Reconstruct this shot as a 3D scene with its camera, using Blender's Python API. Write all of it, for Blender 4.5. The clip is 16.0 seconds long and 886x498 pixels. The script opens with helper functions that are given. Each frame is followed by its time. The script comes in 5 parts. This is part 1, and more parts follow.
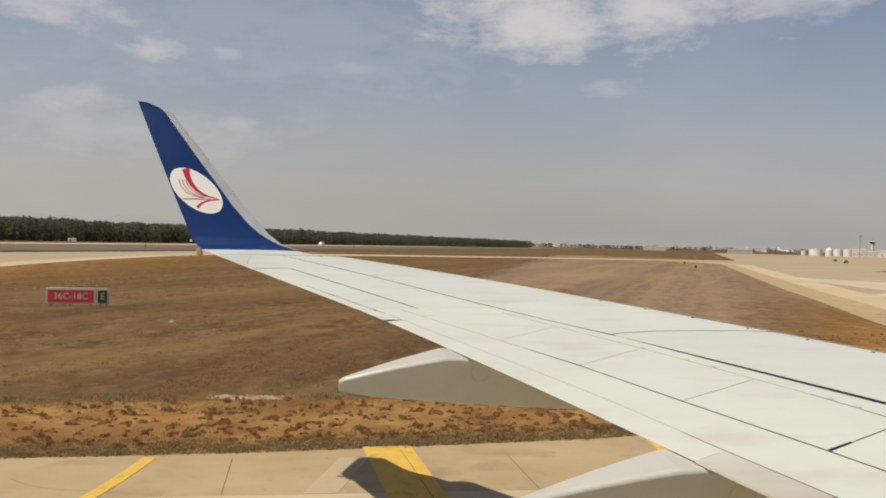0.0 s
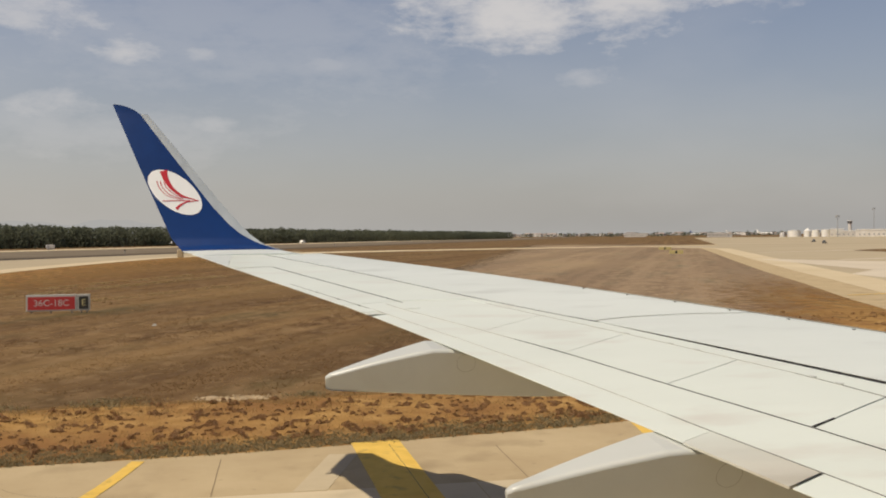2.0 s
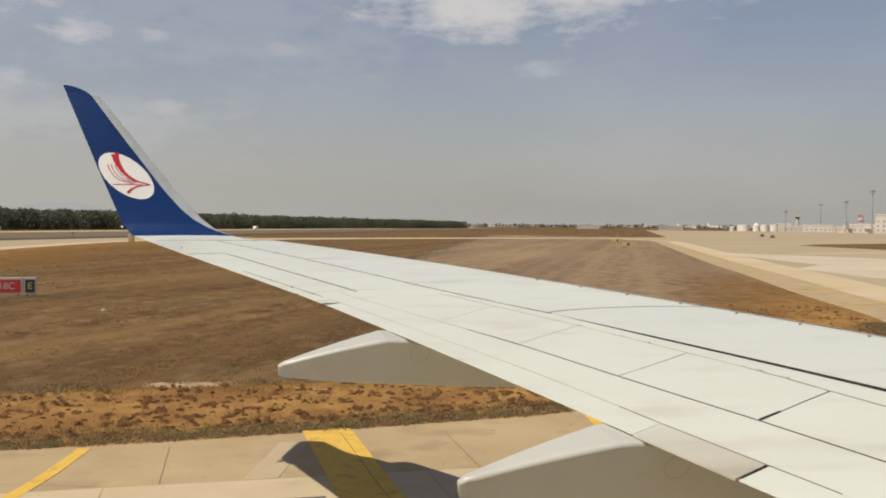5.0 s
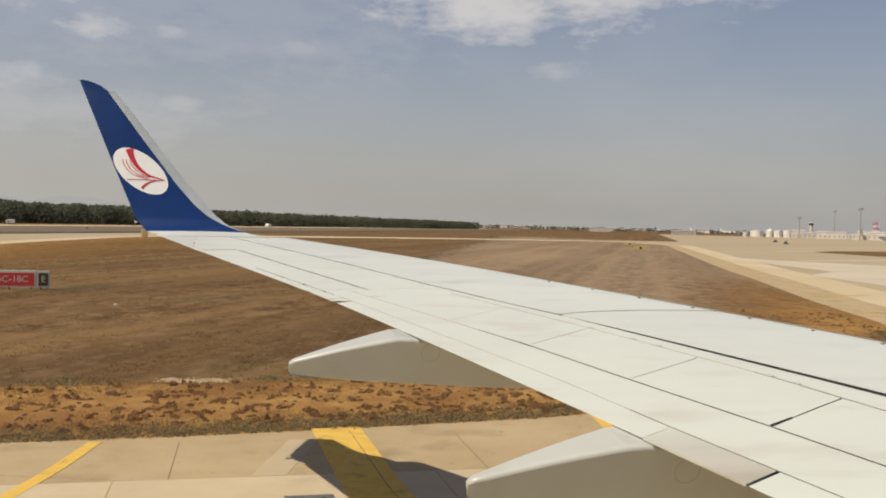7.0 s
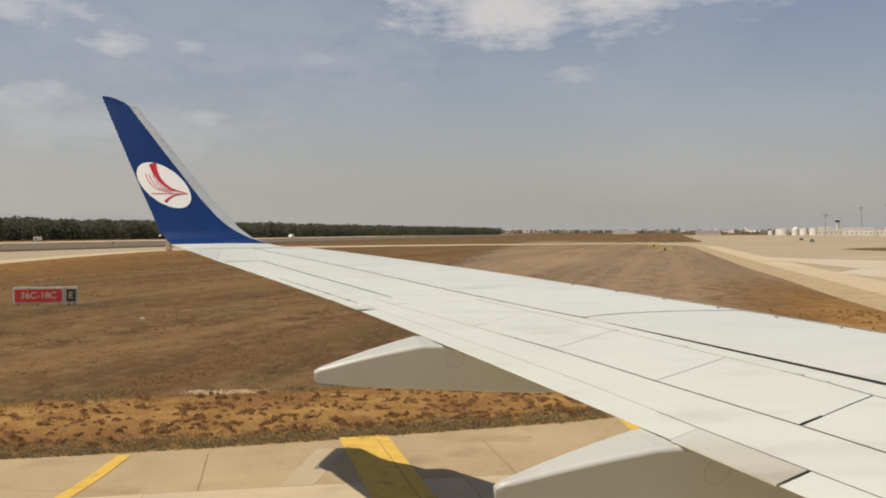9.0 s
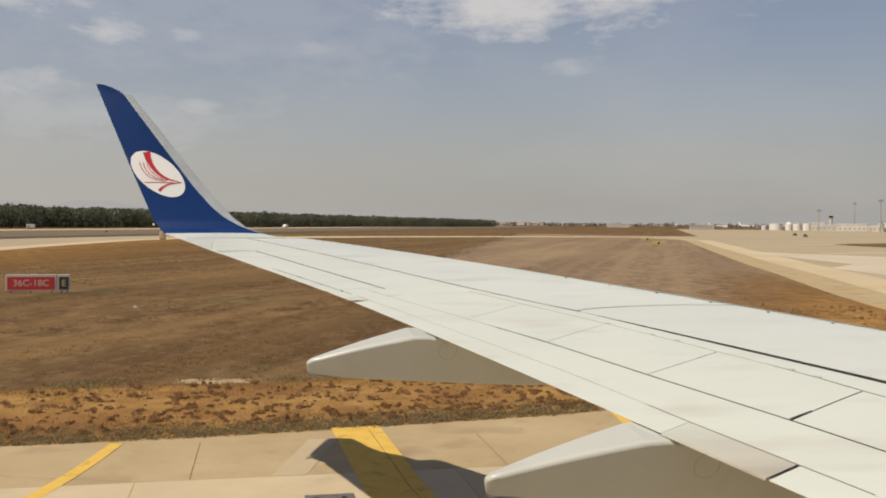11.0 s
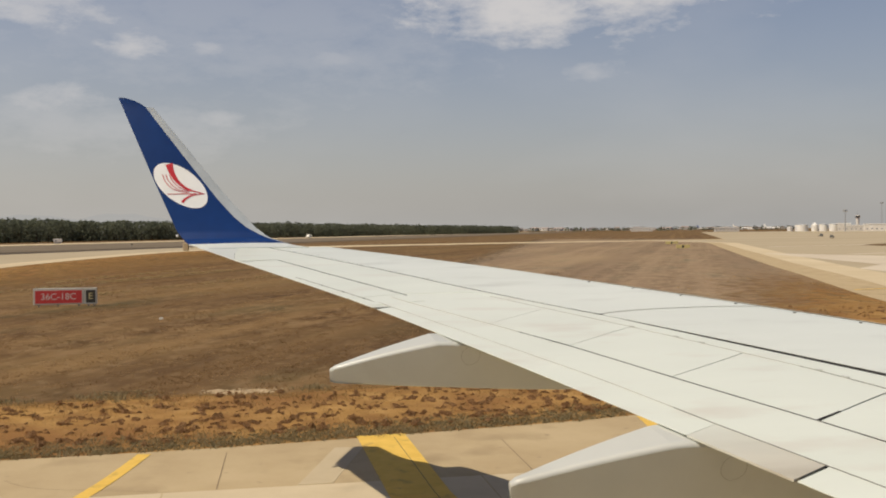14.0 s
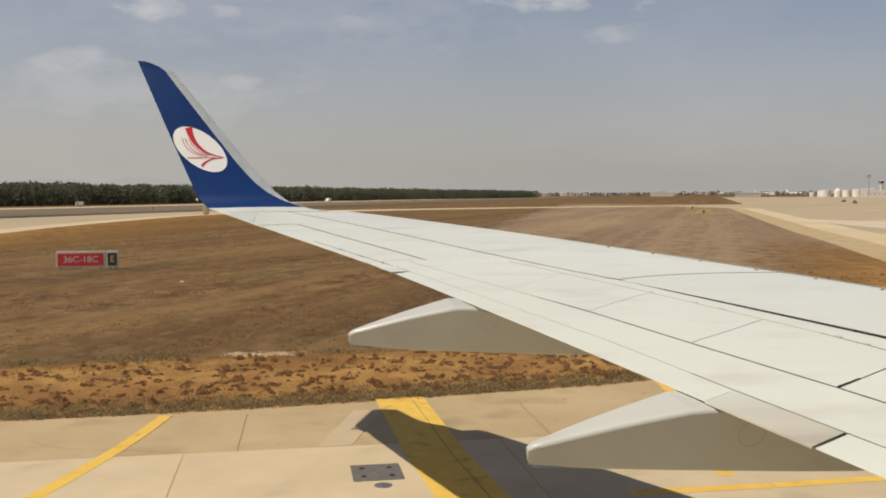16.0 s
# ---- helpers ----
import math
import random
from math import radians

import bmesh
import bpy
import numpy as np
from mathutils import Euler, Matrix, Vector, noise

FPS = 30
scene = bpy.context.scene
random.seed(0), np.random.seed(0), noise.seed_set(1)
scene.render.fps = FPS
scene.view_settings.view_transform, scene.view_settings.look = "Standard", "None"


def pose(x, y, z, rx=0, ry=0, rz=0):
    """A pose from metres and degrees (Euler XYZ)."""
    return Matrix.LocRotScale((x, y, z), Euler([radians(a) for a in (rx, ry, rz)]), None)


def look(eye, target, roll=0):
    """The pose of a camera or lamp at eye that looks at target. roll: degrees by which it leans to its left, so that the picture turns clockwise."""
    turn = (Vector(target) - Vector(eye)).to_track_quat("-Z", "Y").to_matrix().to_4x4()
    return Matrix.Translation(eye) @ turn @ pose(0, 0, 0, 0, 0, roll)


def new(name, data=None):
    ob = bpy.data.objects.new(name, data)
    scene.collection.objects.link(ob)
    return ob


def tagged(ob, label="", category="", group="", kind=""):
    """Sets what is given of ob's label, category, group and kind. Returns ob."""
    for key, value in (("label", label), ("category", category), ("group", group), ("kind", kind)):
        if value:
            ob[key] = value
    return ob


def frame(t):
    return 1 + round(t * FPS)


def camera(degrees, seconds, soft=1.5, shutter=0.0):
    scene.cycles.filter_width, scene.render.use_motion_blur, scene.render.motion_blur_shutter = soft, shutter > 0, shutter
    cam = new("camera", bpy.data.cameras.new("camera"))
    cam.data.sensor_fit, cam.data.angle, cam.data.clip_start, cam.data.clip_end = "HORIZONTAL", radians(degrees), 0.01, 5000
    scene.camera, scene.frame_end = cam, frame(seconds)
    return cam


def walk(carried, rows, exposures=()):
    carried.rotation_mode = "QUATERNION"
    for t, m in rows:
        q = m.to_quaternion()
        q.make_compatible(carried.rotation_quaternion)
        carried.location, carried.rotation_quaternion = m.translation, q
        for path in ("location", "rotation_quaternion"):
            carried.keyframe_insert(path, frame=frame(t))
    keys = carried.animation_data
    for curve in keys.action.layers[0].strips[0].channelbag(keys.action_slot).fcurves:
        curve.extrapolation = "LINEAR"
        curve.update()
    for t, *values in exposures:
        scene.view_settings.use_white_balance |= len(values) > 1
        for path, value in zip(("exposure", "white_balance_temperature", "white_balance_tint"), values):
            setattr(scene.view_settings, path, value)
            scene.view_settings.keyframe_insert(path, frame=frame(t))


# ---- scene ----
cam = camera(49.9, 16.0, soft=1.9)
PATH = [
    (0, (-1.560, -9.677, 4.003), (-11.417, -7.995, 3.932), 1.44),
    (0.5, (-1.549, -9.674, 4.012), (-11.404, -7.979, 4.073), 0.50),
    (1, (-1.543, -9.695, 3.997), (-11.398, -8.005, 4.120), -0.46),
    (1.5, (-1.546, -9.696, 4.000), (-11.399, -7.988, 4.037), -1.09),
    (2, (-1.543, -9.684, 3.994), (-11.365, -7.810, 3.858), -0.53),
    (2.5, (-1.536, -9.689, 4.008), (-11.297, -7.539, 3.699), 0.36),
    (3, (-1.542, -9.691, 4.006), (-11.282, -7.451, 3.690), 0.61),
    (3.5, (-1.541, -9.689, 4.008), (-11.282, -7.442, 3.754), 0.28),
    (4, (-1.538, -9.694, 4.010), (-11.258, -7.357, 3.771), 0.06),
    (6.5, (-1.552, -9.694, 3.997), (-11.292, -7.442, 3.730), 1.24),
    (7, (-1.550, -9.697, 4.000), (-11.297, -7.474, 3.748), 1.41),
    (7.5, (-1.539, -9.697, 4.007), (-11.306, -7.562, 3.797), 0.94),
    (8, (-1.544, -9.700, 3.986), (-11.336, -7.673, 3.850), 0.42),
    (8.5, (-1.553, -9.689, 3.990), (-11.355, -7.717, 3.824), -0.06),
    (11, (-1.544, -9.687, 3.997), (-11.329, -7.641, 3.724), 0.54),
    (11.5, (-1.550, -9.687, 3.996), (-11.330, -7.621, 3.724), 0.48),
    (12, (-1.547, -9.688, 3.988), (-11.339, -7.668, 3.772), 0.22),
    (12.5, (-1.552, -9.685, 3.986), (-11.361, -7.754, 3.750), -0.03),
    (13, (-1.547, -9.680, 3.998), (-11.363, -7.781, 3.802), -0.14),
    (13.5, (-1.547, -9.670, 3.997), (-11.370, -7.802, 3.843), -0.43),
    (14, (-1.557, -9.667, 3.981), (-11.391, -7.860, 3.785), -0.49),
    (14.5, (-1.555, -9.675, 3.995), (-11.397, -7.923, 3.754), -0.25),
    (15, (-1.548, -9.674, 3.990), (-11.405, -8.004, 3.796), -0.39),
    (15.5, (-1.559, -9.672, 3.979), (-11.420, -8.038, 3.656), -0.34),
    (16, (-1.566, -9.663, 3.984), (-11.420, -8.058, 3.416), -0.32),
]
walk(cam, [(t, look(eye, target, roll)) for t, eye, target, roll in PATH])

# ---- daylight ----
SUN_DIR = Vector((0.155, -0.525, 0.837)).normalized()
sun = new("sun", bpy.data.lights.new("sun", "SUN"))
sun.data.energy, sun.data.angle, sun.data.color = 3.85, radians(0.6), (1.0, 0.882, 0.708)
sun.matrix_world = look((0, 0, 60), Vector((0, 0, 60)) - SUN_DIR)

world = bpy.data.worlds.new("sky")
scene.world = world
world.use_nodes = True
wn, wl = world.node_tree.nodes, world.node_tree.links
wn.clear()


def wnode(kind, **props):
    n = wn.new(kind)
    for k, v in props.items():
        if k == "operation":
            n.operation = v
        elif k == "blend_type":
            n.blend_type = v
        elif k == "data_type":
            n.data_type = v
    return n


def wmath(op, a, b=0.0, c=None, clamp=False):
    n = wnode("ShaderNodeMath", operation=op)
    n.use_clamp = clamp
    for i, v in enumerate((a, b) if c is None else (a, b, c)):
        if isinstance(v, (int, float)):
            n.inputs[i].default_value = v
        else:
            wl.new(v, n.inputs[i])
    return n.outputs[0]


def wmix(fac, a, b):
    n = wnode("ShaderNodeMix", data_type="RGBA")
    for sock, v in ((n.inputs[0], fac), (n.inputs[6], a), (n.inputs[7], b)):
        if isinstance(v, (int, float)):
            sock.default_value = v
        elif isinstance(v, tuple):
            sock.default_value = (*v, 1.0)
        else:
            wl.new(v, sock)
    return n.outputs[2]


sky = wnode("ShaderNodeTexSky")
sky.sky_type = "NISHITA"
sky.sun_disc = False
sky.sun_elevation = math.asin(SUN_DIR.z)
sky.sun_rotation = math.atan2(SUN_DIR.x, SUN_DIR.y)
sky.air_density, sky.dust_density, sky.ozone_density = 1.0, 1.2, 1.0
coord = wnode("ShaderNodeTexCoord")
split = wnode("ShaderNodeSeparateXYZ")
wl.new(coord.outputs["Generated"], split.inputs[0])
DX, DY, DZ = split.outputs
skylight = wnode("ShaderNodeMix", data_type="RGBA")
skylight.blend_type = "MULTIPLY"
skylight.inputs[0].default_value = 1.0
wl.new(sky.outputs[0], skylight.inputs[6])
# milky low down, deeper and darker towards the zenith
zenith = wmath("MULTIPLY", wmath("SUBTRACT", DZ, 0.27, clamp=True), 3.0, clamp=True)
wl.new(wmix(zenith, (0.094, 0.0835, 0.084), (0.044, 0.040, 0.041)), skylight.inputs[7])
# dust haze that thickens towards the horizon
haze = wmath("POWER", wmath("SUBTRACT", 1.0, wmath("ABSOLUTE", DZ), clamp=True), 6.5)
HAZE = (0.405, 0.39, 0.365)
# clouds: degrees of azimuth (left of forward) and elevation, half sizes, density, body
azi = wmath("MULTIPLY", wmath("ARCTAN2", wmath("MULTIPLY", DX, -1.0), DY), 57.29578)
ele = wmath("MULTIPLY", wmath("ARCSINE", DZ), 57.29578)
# the haze is paler towards the tail, where the sun stands
sunward = wmath("DIVIDE", wmath("SUBTRACT", azi, 52.0), 52.0, clamp=True)
haze_tint = wmix(sunward, (HAZE[0] * 0.86, HAZE[1] * 0.87, HAZE[2] * 0.89), (HAZE[0] * 1.12, HAZE[1] * 1.12, HAZE[2] * 1.12))
base_sky = wmix(wmath("MULTIPLY", haze, 0.97), skylight.outputs[2], haze_tint)
fluff = wnode("ShaderNodeTexNoise")
fluff.inputs["Scale"].default_value, fluff.inputs["Detail"].default_value, fluff.inputs["Roughness"].default_value = 12.0, 8.0, 0.66
stretch = wnode("ShaderNodeMapping")
stretch.inputs["Scale"].default_value = (1.0, 1.0, 2.6)
wl.new(coord.outputs["Generated"], stretch.inputs[0])
wl.new(stretch.outputs[0], fluff.inputs["Vector"])
ragged = wmath("SUBTRACT", fluff.outputs[0], 0.5)
CLOUDS = [
    (75.0, 13.5, 7.2, 2.5, 0.9, 1.15), (67.5, 13.8, 7.2, 2.0, 0.85, 1.1), (61.5, 13.8, 5.8, 1.3, 0.55, 0.9), (97.4, 10.5, 3.0, 1.0, 0.7, 0.85), (93.3, 10.6, 1.6, 0.8, 0.45, 0.85),
    (86.2, 10.2, 2.2, 0.7, 0.3, 0.85), (70.6, 9.2, 2.4, 1.0, 0.38, 0.85), (100.6, 7.7, 3.8, 1.1, 0.5, 0.85), (92.5, 6.6, 2.2, 0.7, 0.4, 0.85), (104.0, 12.4, 6.0, 1.8, 0.65, 0.9), (98.0, 5.8, 12.0, 2.2, 0.26, 0.85), (92.0, 12.5, 22.0, 6.0, 0.2, 1.0),
]
cover = None
for a0, e0, wa, we, dens, body in CLOUDS:
    u = wmath("DIVIDE", wmath("SUBTRACT", azi, a0), wa)
    v = wmath("DIVIDE", wmath("SUBTRACT", ele, e0), we)
    d = wmath("SQRT", wmath("ADD", wmath("MULTIPLY", u, u), wmath("MULTIPLY", v, v)))
    m = wmath("MULTIPLY_ADD", ragged, 3.0, wmath("SUBTRACT", body, d))
    m = wmath("MULTIPLY", wmath("SMOOTH_MIN", wmath("MAXIMUM", m, 0.0), 0.8, 0.5), 1.25 * dens)
    cover = m if cover is None else wmath("MAXIMUM", cover, m)
# high thin veil over the whole sky
veil = wnode("ShaderNodeTexNoise")
veil.inputs["Scale"].default_value, veil.inputs["Detail"].default_value = 3.2, 5.0
wl.new(stretch.outputs[0], veil.inputs["Vector"])
thin = wmath("MULTIPLY", wmath("SUBTRACT", veil.outputs[0], 0.45, clamp=True), 0.55)
cover = wmath("MAXIMUM", cover, thin, clamp=True)
final = wmix(cover, base_sky, (0.64, 0.615, 0.60))
bg = wnode("ShaderNodeBackground")
bg.inputs[1].default_value = 1.0
wl.new(final, bg.inputs[0])
wout = wnode("ShaderNodeOutputWorld")
wl.new(bg.outputs[0], wout.inputs[0])


# ---- materials ----
def material(name, colours, scale=4.0, rough=0.6, metal=0.0, bump=0.0, bump_scale=40.0, detail=6.0, stretch=(1, 1, 1), spot=None, per_object=0.0, per_island=0.0, coat=0.0, spec=0.5, bands=None, grain=0.62, through_light=0.0, fade="", heading=0.0, spread=0.17):
    """A noise-driven surface: colours from low to high noise; spot = (colour, scale, threshold, softness) adds stains."""
    m = bpy.data.materials.new(name)
    m.use_nodes = True
    nt = m.node_tree
    bsdf = nt.nodes["Principled BSDF"]
    tc = nt.nodes.new("ShaderNodeTexCoord")
    mp = nt.nodes.new("ShaderNodeMapping")
    mp.inputs["Scale"].default_value = stretch
    if heading:
        head = nt.nodes.new("ShaderNodeMapping")
        head.inputs["Rotation"].default_value = (0, 0, radians(heading))
        nt.links.new(tc.outputs["Object"], head.inputs[0])
        nt.links.new(head.outputs[0], mp.inputs[0])
    else:
        nt.links.new(tc.outputs["Object"], mp.inputs[0])
    n = nt.nodes.new("ShaderNodeTexNoise")
    n.inputs["Scale"].default_value, n.inputs["Detail"].default_value, n.inputs["Roughness"].default_value = scale, detail, grain
    nt.links.new(mp.outputs[0], n.inputs["Vector"])
    ramp = nt.nodes.new("ShaderNodeValToRGB")
    el = ramp.color_ramp.elements
    lo, hi = 0.5 - spread, 0.5 + spread
    el[0].position, el[0].color = lo, (*colours[0], 1)
    el[1].position, el[1].color = hi, (*colours[-1], 1)
    for i, c in enumerate(colours[1:-1], 1):
        e = el.new(lo + (hi - lo) * i / (len(colours) - 1))
        e.color = (*c, 1)
    nt.links.new(n.outputs[0], ramp.inputs[0])
    col = ramp.outputs[0]

    def mix(fac, a, b, kind="MIX"):
        x = nt.nodes.new("ShaderNodeMix")
        x.data_type, x.blend_type = "RGBA", kind
        for sock, v in ((x.inputs[0], fac), (x.inputs[6], a), (x.inputs[7], b)):
            if isinstance(v, (int, float)):
                sock.default_value = v
            elif isinstance(v, tuple):
                sock.default_value = (*v, 1)
            else:
                nt.links.new(v, sock)
        return x.outputs[2]

    for sc, ss, st, sf in ([spot] if spot and not isinstance(spot, list) else spot or []):
        n2 = nt.nodes.new("ShaderNodeTexNoise")
        n2.inputs["Scale"].default_value, n2.inputs["Detail"].default_value = ss, 5.0
        nt.links.new(mp.outputs[0], n2.inputs["Vector"])
        mr = nt.nodes.new("ShaderNodeMapRange")
        mr.inputs[1].default_value, mr.inputs[2].default_value = st - sf, st + sf
        nt.links.new(n2.outputs[0], mr.inputs[0])
        col = mix(mr.outputs[0], col, sc)
    for band in bands or []:
        # mowing lines: scale, distortion, detail scale, heading in degrees, colour, strength
        turn = nt.nodes.new("ShaderNodeMapping")
        turn.inputs["Rotation"].default_value = (0, 0, radians(band[3]))
        nt.links.new(tc.outputs["Object"], turn.inputs[0])
        wv = nt.nodes.new("ShaderNodeTexWave")
        wv.inputs["Scale"].default_value, wv.inputs["Distortion"].default_value = band[0], band[1]
        wv.inputs["Detail"].default_value, wv.inputs["Detail Scale"].default_value = 4.0, 0.35
        nt.links.new(turn.outputs[0], wv.inputs["Vector"])
        mr = nt.nodes.new("ShaderNodeMapRange")
        mr.inputs[1].default_value, mr.inputs[2].default_value, mr.inputs[4].default_value = 0.6, 1.0, band[5]
        nt.links.new(wv.outputs["Fac"], mr.inputs[0])
        col = mix(mr.outputs[0], col, band[4])
    for amount, kind in ((per_object, "obj"), (per_island, "isl")):
        if amount:
            if kind == "obj":
                src = nt.nodes.new("ShaderNodeObjectInfo").outputs["Random"]
            else:
                src = nt.nodes.new("ShaderNodeNewGeometry").outputs["Random Per Island"]
            mr = nt.nodes.new("ShaderNodeMapRange")
            mr.inputs[3].default_value, mr.inputs[4].default_value = 1 - amount, 1 + amount
            nt.links.new(src, mr.inputs[0])
            hs = nt.nodes.new("ShaderNodeHueSaturation")
            nt.links.new(mr.outputs[0], hs.inputs["Value"])
            nt.links.new(col, hs.inputs["Color"])
            col = hs.outputs[0]
    nt.links.new(col, bsdf.inputs["Base Color"])
    bsdf.inputs["Roughness"].default_value = rough
    bsdf.inputs["Metallic"].default_value = metal
    bsdf.inputs["Coat Weight"].default_value = coat
    bsdf.inputs["Specular IOR Level"].default_value = spec
    if through_light:
        tr = nt.nodes.new("ShaderNodeBsdfTranslucent")
        nt.links.new(col, tr.inputs["Color"])
        mx = nt.nodes.new("ShaderNodeMixShader")
        mx.inputs[0].default_value = through_light
        nt.links.new(bsdf.outputs[0], mx.inputs[1])
        nt.links.new(tr.outputs[0], mx.inputs[2])
        nt.links.new(mx.outputs[0], nt.nodes["Material Output"].inputs[0])
    if fade:
        # thins out to the ground below where the named attribute falls
        at = nt.nodes.new("ShaderNodeAttribute")
        at.attribute_name = fade
        nf = nt.nodes.new("ShaderNodeTexNoise")
        nf.inputs["Scale"].default_value, nf.inputs["Detail"].default_value = 0.9, 8.0
        nt.links.new(tc.outputs["Object"], nf.inputs["Vector"])
        ad = nt.nodes.new("ShaderNodeMath")
        ad.operation = "ADD"
        nt.links.new(at.outputs["Fac"], ad.inputs[0])
        nt.links.new(nf.outputs[0], ad.inputs[1])
        mr = nt.nodes.new("ShaderNodeMapRange")
        mr.inputs[1].default_value, mr.inputs[2].default_value = 0.72, 1.28
        nt.links.new(ad.outputs[0], mr.inputs[0])
        clear = nt.nodes.new("ShaderNodeBsdfTransparent")
        mx = nt.nodes.new("ShaderNodeMixShader")
        nt.links.new(mr.outputs[0], mx.inputs[0])
        nt.links.new(clear.outputs[0], mx.inputs[1])
        nt.links.new(bsdf.outputs[0], mx.inputs[2])
        nt.links.new(mx.outputs[0], nt.nodes["Material Output"].inputs[0])
    if bump:
        nb = nt.nodes.new("ShaderNodeTexNoise")
        nb.inputs["Scale"].default_value, nb.inputs["Detail"].default_value = bump_scale, 4.0
        nt.links.new(mp.outputs[0], nb.inputs["Vector"])
        bp = nt.nodes.new("ShaderNodeBump")
        bp.inputs["Strength"].default_value, bp.inputs["Distance"].default_value = bump, 0.05
        nt.links.new(nb.outputs[0], bp.inputs["Height"])
        nt.links.new(bp.outputs[0], bsdf.inputs["Normal"])
    return m


PAINT_WHITE = material("white_wing_paint", [(0.738, 0.780, 0.708), (0.792, 0.836, 0.760)], 1.3, 0.30, spot=((0.66, 0.64, 0.57), 3.0, 0.68, 0.12), stretch=(1, 0.35, 1), bump=0.03, bump_scale=1.6)
# wing white with the sky's cool reflection mixed into its colour
PAINT_SKY_TINT = material("sky_tinted_wing_paint", [(0.735, 0.772, 0.712), (0.79, 0.828, 0.765)], 1.1, 0.26, spot=((0.64, 0.66, 0.61), 2.6, 0.68, 0.14), stretch=(1, 0.4, 1), bump=0.03, bump_scale=1.6)
PAINT_TIP = material("bluish_grey_tip_paint", [(0.66, 0.70, 0.68), (0.72, 0.76, 0.735)], 2.0, 0.35)
PAINT_GREY = material("grey_fairing_paint", [(0.54, 0.555, 0.525), (0.59, 0.605, 0.575)], 1.2, 0.3, spot=((0.47, 0.46, 0.42), 1.6, 0.68, 0.14))
GRATE = material("worn_grey_grate", [(0.12, 0.11, 0.10), (0.19, 0.18, 0.16)], 9.0, 0.7, metal=0.2)
SEAM = material("thin_grey_seam", [(0.16, 0.155, 0.14), (0.22, 0.21, 0.19)], 8.0, 0.7)
TAR = material("dark_joint_tar", [(0.12, 0.085, 0.05), (0.18, 0.13, 0.08)], 6.0, 0.9)
SEALANT = material("dark_seam_sealant", [(0.075, 0.072, 0.066), (0.12, 0.115, 0.105)], 6.0, 0.8)
GAP = material("dark_panel_gap", [(0.012, 0.012, 0.011), (0.025, 0.023, 0.021)], 8.0, 0.9)
BARE = material("bare_metal_flap_end", [(0.50, 0.47, 0.40), (0.60, 0.575, 0.49)], 3.0, 0.32, stretch=(1, 0.3, 1), spot=((0.42, 0.38, 0.30), 3.2, 0.58, 0.12))
PAINT_DARK = material("dull_grey_underside_paint", [(0.37, 0.385, 0.375), (0.43, 0.445, 0.43)], 1.6, 0.5, spot=((0.20, 0.19, 0.165), 2.5, 0.62, 0.12))
TIP_GLASS = material("brown_tinted_lamp_glass", [(0.40, 0.30, 0.19), (0.52, 0.41, 0.27)], 6.0, 0.25)
WHITE_CONCRETE = material("new_white_concrete", [(0.55, 0.475, 0.37), (0.63, 0.555, 0.44)], 0.1, 0.9, spec=0.2)
BLUE = material("deep_blue_winglet_paint", [(0.0027, 0.027, 0.130), (0.0045, 0.038, 0.172)], 1.5, 0.32, coat=0.12)
EDGE = material("pale_grey_leading_edge", [(0.38, 0.42, 0.455), (0.47, 0.51, 0.545)], 3.0, 0.3)
LIP = material("dull_brownish_metal_lip", [(0.40, 0.36, 0.32), (0.48, 0.44, 0.39)], 3.0, 0.45)
DECAL_WHITE = material("white_decal", [(0.82, 0.83, 0.83), (0.87, 0.88, 0.88)], 3.0, 0.4)
DECAL_RED = material("red_decal", [(0.47, 0.015, 0.03), (0.55, 0.025, 0.04)], 3.0, 0.4)
STEEL = material("steel", [(0.25, 0.25, 0.25), (0.4, 0.4, 0.4)], 5.0, 0.4, metal=0.8)
RUBBER = material("tyre_rubber", [(0.02, 0.02, 0.02), (0.04, 0.04, 0.04)], 8.0, 0.85)
LAMP = material("clear_lamp_glass", [(0.8, 0.8, 0.78), (0.9, 0.9, 0.88)], 3.0, 0.1)
FIELD = material("dry_grass_field", [(0.078, 0.044, 0.020), (0.133, 0.077, 0.034), (0.223, 0.142, 0.066)], 0.55, 0.95, detail=15.0, grain=0.72, spread=0.12, spec=0.1, bump=0.6, bump_scale=4.0, heading=-65.7, stretch=(1.3, 0.62, 1.0), spot=[((0.098, 0.082, 0.038), 0.16, 0.60, 0.10), ((0.202, 0.127, 0.053), 0.045, 0.58, 0.09), ((0.089, 0.051, 0.024), 0.10, 0.59, 0.10), ((0.234, 0.152, 0.077), 0.9, 0.60, 0.09), ((0.240, 0.164, 0.086), 2.4, 0.63, 0.09)], bands=[(0.15, 2.5, 4.5, -64.0, (0.234, 0.147, 0.066), 0.30), (0.063, 2.2, 4.5, -65.7, (0.240, 0.149, 0.066), 0.48), (0.019, 5.0, 4.5, -63.0, (0.092, 0.052, 0.024), 0.35)])
